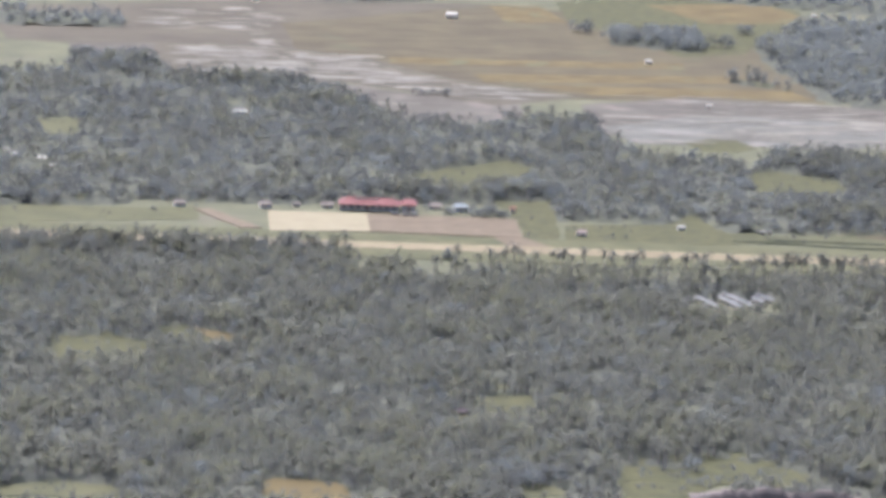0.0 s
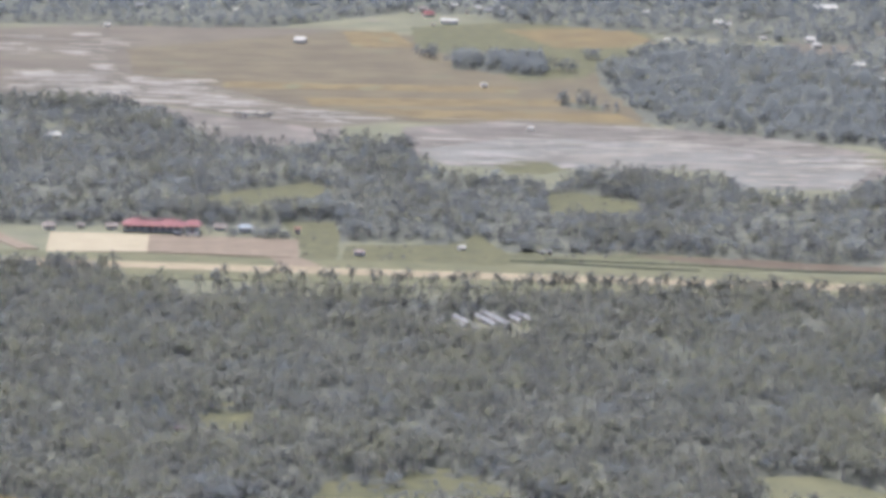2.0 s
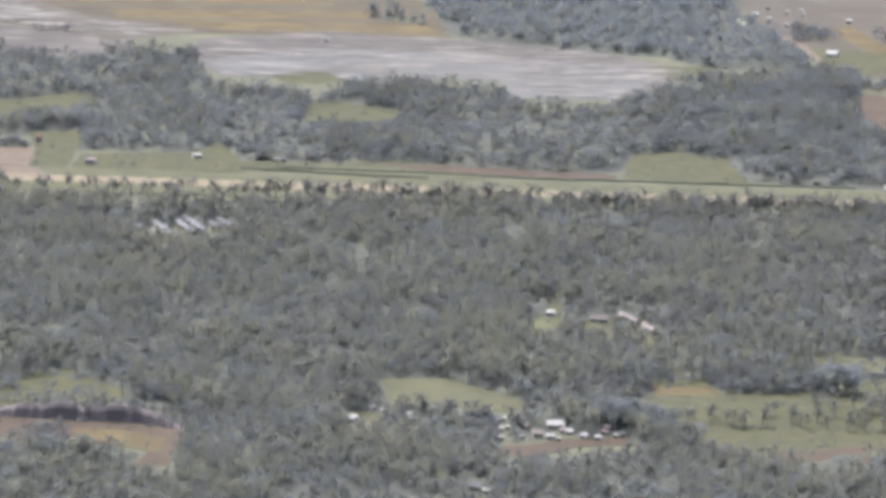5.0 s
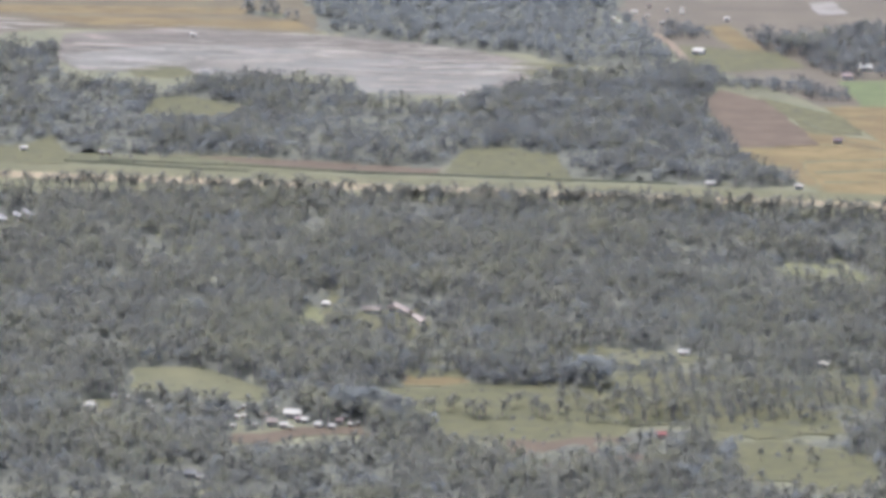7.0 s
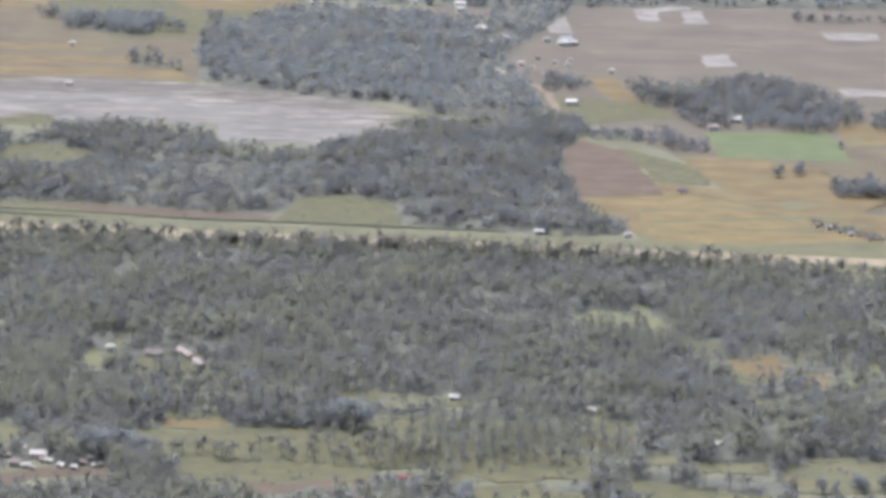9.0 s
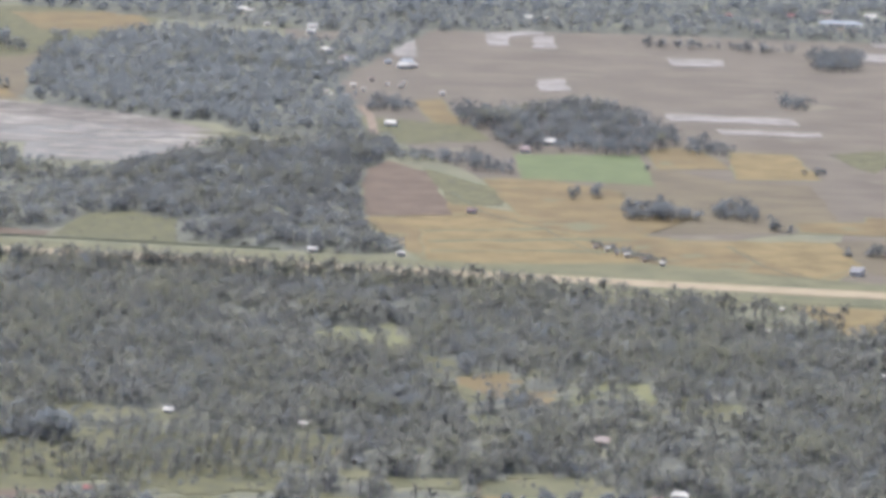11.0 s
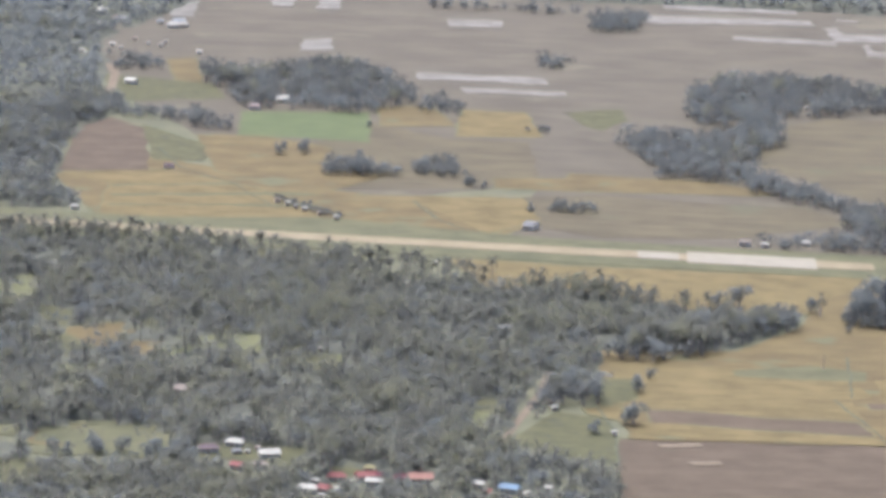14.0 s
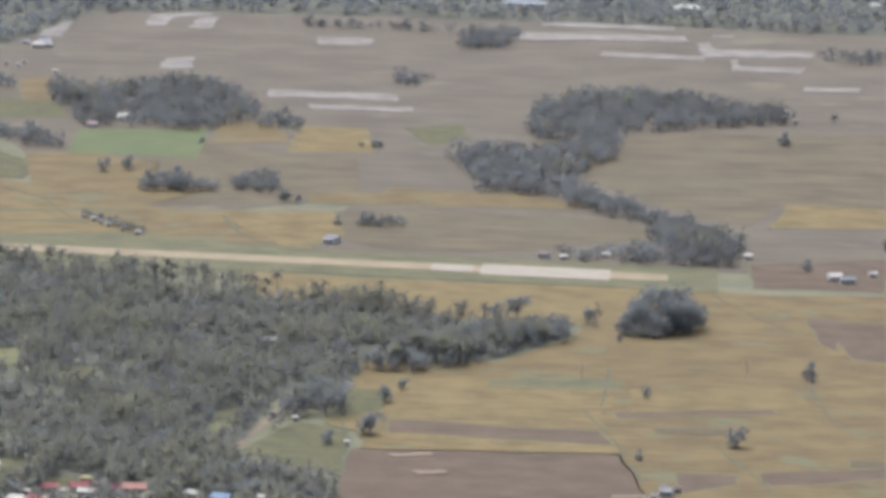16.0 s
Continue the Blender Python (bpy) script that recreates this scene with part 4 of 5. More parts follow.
village('white', (-71.4, 852.5, 0.9), (-71.1, 860.4, 1.1), (-69.7, 861.6, 0.8), (-70.0, 869.1, 0.7), (-67.0, 853.5, 0.7), (-62.8, 870.0, 1.0), (-59.4, 863.3, 3.6), (-56.7, 858.7, 1.4), (-61.1, 854.2, 1.7), (-59.4, 852.0, 0.6))
village('white', (-53.8, 855.1, 1.4), (-51.0, 853.9, 1.4), (-48.4, 862.6, 1.2), (-47.1, 855.9, 0.8), (-45.7, 857.0, 0.7), (-98.0, 877.0, 1.0), (-95.3, 875.3, 1.8), (-89.9, 871.3, 1.3), (-89.6, 867.3, 1.0), (-102.4, 866.2, 2.2))
village('white', (-87.0, 860.1, 0.6), (-76.2, 809.6, 1.2))
village('grey', (-71.0, 867.0, 0.7), (-47.6, 869.3, 1.0), (-78.3, 811.1, 2.3))
village('tan', (-65.4, 862.6, 1.7), (-63.6, 855.4, 2.1), (-56.8, 882.0, 1.0))
village('pink', (-58.1, 859.5, 1.4), (-49.5, 858.5, 1.4), (-84.3, 852.5, 1.2), (-85.4, 855.3, 0.8))
village('white', (140.6, 866.3, 3.5), (148.6, 857.5, 4.2), (134.1, 859.4, 1.2), (143.9, 859.7, 0.9), (145.2, 847.8, 0.9), (157.5, 851.0, 1.0), (159.7, 836.7, 1.8), (158.7, 828.8, 3.8), (161.8, 824.6, 1.1), (166.7, 837.4, 0.8))
village('white', (171.7, 836.9, 3.2), (164.7, 830.8, 1.4))
village('brown', (135.8, 859.8, 3.8))
village('grey', (141.7, 859.3, 1.9))
village('tan', (145.8, 863.2, 1.1), (147.6, 847.2, 3.0))
village('red', (143.4, 845.5, 3.1), (163.8, 839.8, 3.7), (162.1, 829.4, 2.8), (169.7, 841.4, 4.1))
village('maroon', (172.2, 841.8, 2.3))
village('yellow', (170.0, 848.3, 2.1))
village('orange', (180.8, 841.6, 4.8))
village('maroon', (176.9, 840.9, 2.5))
village('blue', (199.1, 836.0, 3.9))
village('white', (206.8, 838.9, 1.4), (192.6, 838.8, 3.0), (202.8, 833.3, 1.6))
village('red', (194.8, 833.3, 1.6))

# ---- terminal, sheds and vehicles of the airfield ----
def gable(bm, x0, x1, y0, y1, z0, rise, hip=0.0, thick=0.08):
    ym = (y0 + y1) / 2
    low = [bm.verts.new(p) for p in ((x0, y0, z0), (x1, y0, z0), (x1, y1, z0), (x0, y1, z0))]
    top = [bm.verts.new(p) for p in ((x0, y0, z0 + thick), (x1, y0, z0 + thick), (x1, y1, z0 + thick), (x0, y1, z0 + thick))]
    r = [bm.verts.new((x0 + hip, ym, z0 + thick + rise)), bm.verts.new((x1 - hip, ym, z0 + thick + rise))]
    for f in ((top[0], top[1], r[1], r[0]), (top[2], top[3], r[0], r[1]), (top[1], top[2], r[1]), (top[3], top[0], r[0]), low[::-1]):
        bm.faces.new(f)
    for i in range(4):
        bm.faces.new((low[i], low[(i + 1) % 4], top[(i + 1) % 4], top[i]))


def terminal():
    base = tagged(new("terminal_building"), "low airport terminal with a long faded red sheet-metal roof", "building")
    part("wall", boxed((-10.6, 6.2, -2.6, 3.4, 0, 1.7)), WALL, base, "cream rendered wall")
    part("wing_wall", boxed((6.9, 10.8, -2.2, 3.0, 0, 1.9)), WALL, base, "cream rendered wall of the side wing")
    bm = bmesh.new()
    gable(bm, -11.2, 6.6, -3.6, 4.2, 1.7, 1.5, hip=2.6)
    roof = part("roof", bm, FADED_RED, base, "long red hipped roof")
    bm = bmesh.new()
    gable(bm, 6.65, 11.3, -3.0, 3.8, 1.9, 1.3, hip=1.2)
    part("wing_roof", bm, FADED_RED, base, "red hipped roof of the side wing")
    part("ridge_cap", boxed((-8.5, 3.9, -0.1 + 0.3, 0.1 + 0.3, 3.24, 3.34)), FADED_RED, roof)
    for i in range(7):
        x = -6.2 + i * 0.95
        bm = boxed((x, x + 0.62, -1.02, -0.98, 2.86, 3.45))
        part("sign_bar", bm, ROOFS["white"], roof, "white sign bar standing on the roof")
    for i in range(9):
        part("column", boxed((-10.8 + i * 2.1, -10.6 + i * 2.1, -3.3, -3.1, 0, 1.72)), WALL, base, "white porch column")
    for i in range(8):
        part("window", boxed((-10 + i * 2.0, -8.8 + i * 2.0, -2.64, -2.58, 0.6, 1.3)), GLASS, base)
    for x in (-3.1, 8.6):
        part("door", boxed((x, x + 0.7, -2.68, -2.55 if x < 0 else -2.15, 0, 1.15)), DOOR, base)
    base.matrix_world = pose(-229.2, 1191.2, 0.25, 0, 0, -4.5)
    KEEP_CLEAR.append((-229, 1191, 13, 12))


def van(x, y, turn, mat, label):
    base = tagged(new("van"), label, "van")
    bm = boxed((-1.0, 1.0, -0.42, 0.42, 0.18, 0.55), (-1.0, 0.62, -0.39, 0.39, 0.55, 0.92))
    bmesh.ops.bevel(bm, geom=bm.edges[:], offset=0.05, segments=1, affect="EDGES")
    part("body", bm, mat, base)
    part("windscreen", boxed((0.6, 0.64, -0.34, 0.34, 0.58, 0.86)), GLASS, base)
    for s in (-1, 1):
        part("side_window", boxed((-0.8, 0.5, s * 0.4 - 0.012, s * 0.4 + 0.012, 0.62, 0.84)), GLASS, base)
        for x2 in (-0.62, 0.62):
            bm = bmesh.new()
            bmesh.ops.create_cone(bm, cap_ends=True, segments=14, radius1=0.18, radius2=0.18, depth=0.14, matrix=Matrix.Translation((x2, s * 0.37, 0.18)) @ Matrix.Rotation(radians(90), 4, "X"))
            part("wheel", bm, GLASS, base)
    base.matrix_world = pose(x, y, 0.27, 0, 0, turn)


terminal()
van(-221.6, 1182.5, 8, ROOFS["white"], "small white van parked on the apron")
van(-219.2, 1182.2, 4, ROOFS["white"], "white minibus parked beside the terminal")
van(-224.5, 1182.9, -6, ROOFS["grey"], "grey van parked before the terminal")
house(-205.4, 1191.5, 3.9, "teal", 6, hip=True, high=1.5)
house(-190.5, 1190.5, 1.5, "orange", 0, high=1.6)
house(-212.5, 1194.5, 3.4, "tan", -4, high=1.0)
house(-243.5, 1193.5, 3.2, "tan", 5, high=1.0)


def shed(x0, y0, x1, y1, wide, colour="white", label="long low poultry shed with a pale metal roof"):
    """A long shed between two ends, open-sided under a gabled roof on posts."""
    length, turn = math.hypot(x1 - x0, y1 - y0), math.degrees(math.atan2(y1 - y0, x1 - x0))
    base = tagged(new("poultry_shed"), label, "shed", "poultry sheds")
    part("floor_slab", boxed((-length / 2, length / 2, -wide / 2, wide / 2, 0, 0.15)), CONCRETE, base)
    bm = bmesh.new()
    gable(bm, -length / 2 - 0.2, length / 2 + 0.2, -wide / 2 - 0.25, wide / 2 + 0.25, 1.25, wide * 0.22)
    roof = part("roof", bm, ROOFS[colour], base)
    part("ridge_vent", boxed((-length / 2, length / 2, -0.14, 0.14, 1.3 + wide * 0.22, 1.48 + wide * 0.22)), ROOFS[colour], roof)
    for s in (-1, 1):
        part("side_wall", boxed((-length / 2, length / 2, s * wide / 2 - 0.04, s * wide / 2 + 0.04, 0.15, 0.5)), WALL, base)
        for i in range(5):
            x = -length / 2 + 0.1 + (length - 0.2) * i / 4
            part("post", boxed((x - 0.05, x + 0.05, s * (wide / 2 - 0.1) - 0.05, s * (wide / 2 - 0.1) + 0.05, 0.15, 1.27)), BARK, base)
    base.matrix_world = pose((x0 + x1) / 2, (y0 + y1) / 2, 0, 0, 0, turn)
    for k in range(9):
        u = k / 8
        KEEP_CLEAR.append((x0 + (x1 - x0) * u, y0 + (y1 - y0) * u, wide * 0.6 + 1.3, 13))


shed(-152.7, 1072.6, -148.5, 1061.4, 1.1, "grey")
shed(-152.3, 1062.6, -150.8, 1058.4, 1.0, "grey")
shed(-148.3, 1058.6, -147.3, 1056.9, 0.9, "grey")
shed(-146.6, 1073.7, -142.3, 1061.1, 1.2, "grey")
shed(-144.8, 1078.2, -139.2, 1062.7, 1.1, "grey")
shed(-137.9, 1072.9, -135.6, 1067.2, 1.2, "grey")
shed(-136.1, 1077.3, -132.7, 1069.6, 1.1, "grey")
shed(-157.4, 1064.4, -156.0, 1068.0, 0.9, "grey")
shed(-45.9, 966.5, -42.0, 965.8, 1.5, "tan")
shed(-38.5, 971.9, -34.9, 963.0, 1.2, "tan")
shed(-33.9, 960.1, -31.7, 953.6, 1.3, "tan")
shed(-40.1, 967.9, -38.8, 968.7, 1.0, "tan")


# ---- single trees ----
def single(name, shape, leaf, label, category, group):
    base = tagged(new(name), label, category, group)
    for part_name, (v, f), m in (("trunk", shape[0], BARK), ("crown", shape[1], leaf)):
        ob = new(part_name, mesh_of(part_name, v, f, m))
        ob.parent = base
    return base


LONE = random.Random(21)
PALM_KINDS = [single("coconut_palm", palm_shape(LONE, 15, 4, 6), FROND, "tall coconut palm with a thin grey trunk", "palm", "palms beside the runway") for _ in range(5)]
TREE_KINDS = [single("tree", tree_shape(LONE, 190, 6, 0.95), HAZY_LEAF, "dark green broad-leaved tree standing alone in fields", "tree", "trees among the fields") for _ in range(5)]
FIRST = {}


def stand(kinds, x, y, size, wide=1.0):
    i = LONE.randrange(len(kinds))
    m = Matrix.LocRotScale((x, y, -0.04), Euler((0, 0, LONE.uniform(0, 6.28))), (size * wide, size * wide, size))
    key = kinds[i].name
    if key not in FIRST:
        FIRST[key] = kinds[i]
        kinds[i].matrix_basis = m
        return kinds[i]
    ob = kinds[i].copy()
    scene.collection.objects.link(ob)
    ob.matrix_basis = m
    for child in kinds[i].children:
        c = child.copy()
        scene.collection.objects.link(c)
        c.parent = ob
    return ob


# palms along the southern runway edge
x = -212.0
while x < 188:
    thick = -128 < x < 106
    stand(PALM_KINDS, x, runway_y(x) - LONE.uniform(15, 25) - max(0, (x - 120) * 0.35), LONE.uniform(5.0, 6.6) if thick else LONE.uniform(4.2, 5.6), 1.15)
    x += LONE.choice((0.9, 1.4, 2.2, 3.2) if thick else (1.3, 2.2, 3.6, 5.5))
for x, y, size in ((224, 903, 5.3), (303, 903, 4.6), (283, 950, 2.9), (282, 887, 2.5), (321, 977, 4.7), (225, 936, 4.5), (228, 950, 2.9), (216, 892, 3.3), (268, 1036, 4.3), (276, 1012, 2.3), (250, 1039, 6.2), (245, 1038, 4.4), (176, 1203, 4.8), (181, 1199, 2.7), (119, 1245, 4.2), (126, 1249, 4.6), (142, 1301, 2.6), (144, 1218, 6.9)):
    stand(TREE_KINDS, x, y, size, LONE.uniform(0.9, 1.4))
for x, y, size in ((197, 1306, 2.6), (340, 1397, 2.7), (323, 1339, 4.9), (324, 1118, 3.4), (346, 1148, 4.2), (-214, 1122, 3.2), (-214, 1121, 3.2), (132, 850, 5.3), (124, 851, 3.6), (113, 854, 3.9), (-49, 866, 7.5), (-45, 864, 7.0), (-37, 857, 4.9), (195, 1164, 2.9), (191, 1306, 2.2), (195, 1307, 2.6), (-45, 869, 6.3), (6, 898, 7.7)):
    stand(TREE_KINDS, x, y, size, LONE.uniform(0.9, 1.4))
for x, y in ((-31.4, 868.4), (-29.7, 871.1), (-26.7, 870.5), (-25.5, 874.2), (-22.8, 869.4), (-21.2, 867.1), (-20.0, 864.7), (-18.8, 868.4), (-13.5, 875.6), (-11.9, 878.4), (-15.2, 867.8), (-8.0, 876.3), (-7.2, 868.7), (-6.3, 866.3), (-8.7, 871.1), (-3.2, 871.7), (-2.6, 879.5), (-1.5, 866.9)):
    stand(PALM_KINDS, x, y, LONE.uniform(3.2, 4.2), 1.3)
for x, y in ((1.1, 877.3), (2.7, 864.9), (4.0, 872.6), (5.2, 870.2), (6.3, 865.3), (7.7, 875.6), (8.9, 878.3), (10.2, 881.0), (10.4, 865.8), (14.5, 881.5), (16.6, 871.6), (18.6, 876.9), (20.7, 869.5), (22.9, 880.0), (12.3, 890.6), (17.8, 890.3)):
    stand(PALM_KINDS, x, y, LONE.uniform(3.2, 4.2), 1.3)
for x, y in ((37, 835), (43, 836), (47, 834), (48, 831), (56, 835), (43, 814), (36, 818), (69, 839), (82, 841), (80, 829), (86, 837), (89, 835), (92, 828), (93, 835), (97, 834), (98, 835), (100, 827), (83, 829)):
    stand(PALM_KINDS, x, y, LONE.uniform(3.0, 3.8))
for x, y, size in ((34, 895, 4.4), (39, 893, 4.3), (42, 894, 4.3), (45, 892, 4.3), (25, 877, 4.3), (29, 875, 4.3), (34, 876, 4.3), (38, 874, 4.3), (43, 875, 4.3), (2, 886, 4.3), (-2, 886, 4.3), (6, 884, 4.3), (13, 883, 4.3), (198, 1057, 5.1), (201, 1056, 5.1), (211, 1052, 5.3), (215, 1055, 5.4), (218, 1050, 5.0)):
    stand(PALM_KINDS, x, y, size)
for x, y, size in ((222, 1044, 5.0), (225, 1042, 5.0), (229, 1040, 5.0), (237, 1038, 4.7), (242, 1037, 4.7), (184, 1052, 4.4), (186, 1051, 4.4), (149, 1077, 5.2), (159, 1067, 5.1), (145, 1084, 5.2)):
    stand(PALM_KINDS, x, y, size)


for x, y, size in ((277.3, 1023.3, 6.2), (280.0, 1025.3, 8.4), (282.8, 1022.3, 7.8), (284.9, 1033.4, 11.5), (287.6, 1025.4, 9.0), (290.1, 1027.4, 9.6), (292.5, 1030.7, 8.6), (294.6, 1035.4, 6.6), (282.1, 1036.5, 9.8), (289.4, 1040.1, 10.3), (286.2, 1020.9, 5.4)):
    stand(TREE_KINDS, x, y, size, LONE.uniform(0.8, 1.05))


for x, y, size in ((112.5, 857.2, 4.0), (118.1, 856.7, 3.8), (125.1, 854.4, 4.4), (128.6, 857.6, 3.2), (133.1, 843.8, 4.2), (104.7, 851.7, 4.0), (107.7, 851.2, 3.6), (128.8, 817.0, 4.5), (113.0, 813.3, 3.4)):
    stand(TREE_KINDS, x, y, size, LONE.uniform(0.85, 1.1))


# ---- cut bank of the stream bed ----
def bank(points, high, label):
    """An eroded earth bank: a sloping face under a ragged grassy lip."""
    rng = random.Random(3)
    bm = bmesh.new()
    rows = []
    for i in range(len(points) - 1):
        (ax, ay), (bx, by) = points[i], points[i + 1]
        for k in range(8):
            u = k / 8
            x, y = ax + (bx - ax) * u, ay + (by - ay) * u + rng.uniform(-0.5, 0.5)
            h = high * rng.uniform(0.75, 1.1) * min(1, 0.25 + 2.5 * min((i + u) / (len(points) - 1), 1 - (i + u) / (len(points) - 1)))
            rows.append([bm.verts.new(p) for p in ((x, y - 1.2, -0.05), (x, y - 0.3, h * 0.75), (x, y + 0.4, h), (x, y + 3.0, h * 0.9), (x, y + 7.0, 0.02))])
    for a, b in zip(rows, rows[1:]):
        for k in range(4):
            bm.faces.new((a[k], b[k], b[k + 1], a[k + 1]))
    bmesh.ops.recalc_face_normals(bm, faces=bm.faces)
    me = bpy.data.meshes.new("bank")
    bm.to_mesh(me)
    bm.free()
    me.materials.append(SOIL)
    return tagged(new("bank", me), label, "bank", kind="structure")


SOIL = material("dark_wet_soil", (0.0720, 0.0630, 0.0473), (0.1188, 0.0980, 0.0700), 3, fine=0.4, bump=0.5)
bank([(-180.1, 866.9), (-173.0, 865.7), (-162.3, 864.2), (-152.8, 863.1), (-143.4, 860.6), (-137.6, 855.1)], 3.3, "dark eroded earth bank above a muddy stream bed")


# ---- ditches, field paths and poles ----
def ribbon(name, mat, width, z, label, category, *points):
    """A narrow winding strip along points: a path, a ditch or an overgrown bund."""
    rng = random.Random(len(points) * 7 + int(width * 10))
    fine = []
    for (ax, ay), (bx, by) in zip(points, points[1:]):
        n = max(2, int(math.hypot(bx - ax, by - ay) / 3))
        fine += [(ax + (bx - ax) * k / n + rng.uniform(-0.3, 0.3), ay + (by - ay) * k / n + rng.uniform(-0.3, 0.3)) for k in range(n)]
    fine.append(points[-1])
    bm = bmesh.new()
    rows = []
    for i, (x, y) in enumerate(fine):
        (px, py), (qx, qy) = fine[max(0, i - 1)], fine[min(len(fine) - 1, i + 1)]
        d = math.hypot(qx - px, qy - py) or 1
        nx, ny, w = -(qy - py) / d, (qx - px) / d, width / 2 * rng.uniform(0.6, 1.3)
        rows.append([bm.verts.new((x - nx * w, y - ny * w, 0.0)), bm.verts.new((x - nx * w * 0.5, y - ny * w * 0.5, z)), bm.verts.new((x + nx * w * 0.5, y + ny * w * 0.5, z)), bm.verts.new((x + nx * w, y + ny * w, 0.0))])
    for a, b in zip(rows, rows[1:]):
        for k in range(3):
            bm.faces.new((a[k], a[k + 1], b[k + 1], b[k]))
    bmesh.ops.recalc_face_normals(bm, faces=bm.faces)
    me = bpy.data.meshes.new(name)
    bm.to_mesh(me)
    bm.free()
    me.materials.append(mat)
    return tagged(new(name, me), label, category, kind="structure")


WEED = material("rank_weeds", (0.044, 0.047, 0.027), (0.064, 0.066, 0.034), 3, fine=0.4, bump=0.6)


def pole(x, y, high):
    base = tagged(new("utility_pole"), "thin grey wooden utility pole standing in fields", "pole", "utility poles")
    bm = bmesh.new()
    bmesh.ops.create_cone(bm, cap_ends=True, segments=8, radius1=0.10, radius2=0.06, depth=high, matrix=Matrix.Translation((0, 0, high / 2)))
    part("shaft", bm, BARK, base)
    arm = part("crossarm", boxed((-0.5, 0.5, -0.04, 0.04, high - 0.4, high - 0.3)), BARK, base)
    for k in (-0.42, 0.0, 0.42):
        bm = bmesh.new()
        bmesh.ops.create_cone(bm, cap_ends=True, segments=8, radius1=0.05, radius2=0.03, depth=0.14, matrix=Matrix.Translation((k, 0, high - 0.24)))
        part("insulator", bm, ROOFS["white"], arm)
    base.matrix_world = pose(x, y, 0, 0, 0, 20)


ribbon("field_bund", WEED, 0.8, 0.16, "overgrown dark bund winding between rice fields", "bund", (269, 936), (273, 919), (276, 908), (278, 895), (281, 879), (283, 866))
ribbon("field_bund", WEED, 0.8, 0.16, "overgrown dark bund winding between rice fields", "bund", (321, 979), (321, 957), (324, 936), (327, 925))
ribbon("field_bund", WEED, 0.8, 0.16, "overgrown dark bund winding between rice fields", "bund", (298, 903), (302, 890), (307, 873), (313, 849))
ribbon("field_bund", WEED, 0.8, 0.16, "overgrown dark bund winding between rice fields", "bund", (274, 983), (274, 964), (273, 938))
ribbon("field_bund", WEED, 0.8, 0.16, "overgrown dark bund winding between rice fields", "bund", (298, 1081), (304, 1063), (318, 1032), (331, 1028))
ribbon("field_bund", WEED, 0.8, 0.16, "overgrown dark bund winding between rice fields", "bund", (162, 1174), (170, 1146), (178, 1132), (185, 1127))
ribbon("field_bund", WEED, 0.8, 0.16, "overgrown dark bund winding between rice fields", "bund", (97, 1207), (110, 1191), (116, 1174), (126, 1153))
ribbon("field_bund", WEED, 0.8, 0.16, "overgrown dark bund winding between rice fields", "bund", (82, 1249), (92, 1215), (97, 1207))
ribbon("field_bund", WEED, 0.8, 0.16, "overgrown dark bund winding between rice fields", "bund", (216, 918), (220, 896), (221, 864))
ribbon("field_bund", WEED, 0.8, 0.16, "overgrown dark bund winding between rice fields", "bund", (288, 933), (311, 921))
ribbon("field_bund", WEED, 0.8, 0.16, "overgrown dark bund winding between rice fields", "bund", (124, 1172), (132, 1162), (143, 1146))
ribbon("ditch", WEED, 1.6, 0.5, "dark weedy ditch running along the airfield", "ditch", (-122, 1157), (-81, 1153), (-50, 1147), (-3, 1144), (38, 1141))
ribbon("ditch", WEED, 1.4, 0.5, "dark weedy ditch running along the airfield", "ditch", (-132, 1155), (-113, 1151), (-80, 1144))
pole(268, 969, 3.3)
pole(306, 979, 3.4)
pole(244, 983, 2.9)

# ---- woods ----
thin(0.0, (2, 913), (21, 913), (62, 903), (68, 882), (54, 869), (10, 861))
thin(0.7, (96, 994), (141, 996), (156, 974), (157, 937), (129, 926), (100, 950))
thin(0.85, (-55, 998), (-20, 982), (12, 949), (5, 899), (-34, 901), (-55, 943))
thin(0.70, (-102, 1046), (-85, 1065), (-81, 1041), (-85, 1014), (-101, 1010))
thin(0.88, (58, 998), (86, 1014), (108, 981), (108, 943), (69, 923))
thin(0.85, (-321, 1024), (-285, 1033), (-274, 996), (-289, 942), (-318, 951))
thin(0.88, (-237, 968), (-197, 977), (-193, 937), (-226, 919))
thin(0.45, (-18, 842), (14, 847), (16, 831), (-5, 820), (-18, 831), crop="rust")
thin(0.8, (26, 901), (48, 889), (62, 865), (38, 852), (24, 864))
thin(0.4, (-15, 847), (16, 852), (15, 828), (-12, 825), crop="rust")
thin(0.8, (35, 911), (67, 915), (62, 857), (33, 859))
thin(0.7, (-41, 933), (3, 949), (6, 923), (-24, 916), (-39, 908))
thin(0.5, (-192, 898), (-178, 908), (-151, 911), (-150, 881), (-159, 878), (-175, 881), (-192, 883))
thin(0.5, (-106, 1039), (-99, 1058), (-95, 1030), (-97, 1016), (-103, 1015), crop="lush")
thin(0.5, (-85, 1042), (-74, 1033), (-75, 1019), (-84, 1021), crop="lush")
thin(0.5, (-98, 1038), (-86, 1043), (-85, 1026), (-100, 1018), crop="lush")
thin(0.4, (104, 971), (136, 981), (137, 962), (123, 961), (115, 946), (107, 950), crop="lush")
thin(0.45, (23, 911), (50, 913), (53, 894), (28, 892), crop="palegreen")
thin(0.3, (90, 979), (103, 987), (110, 973), (118, 967), (113, 953), (105, 954), (96, 965), crop="ochre")
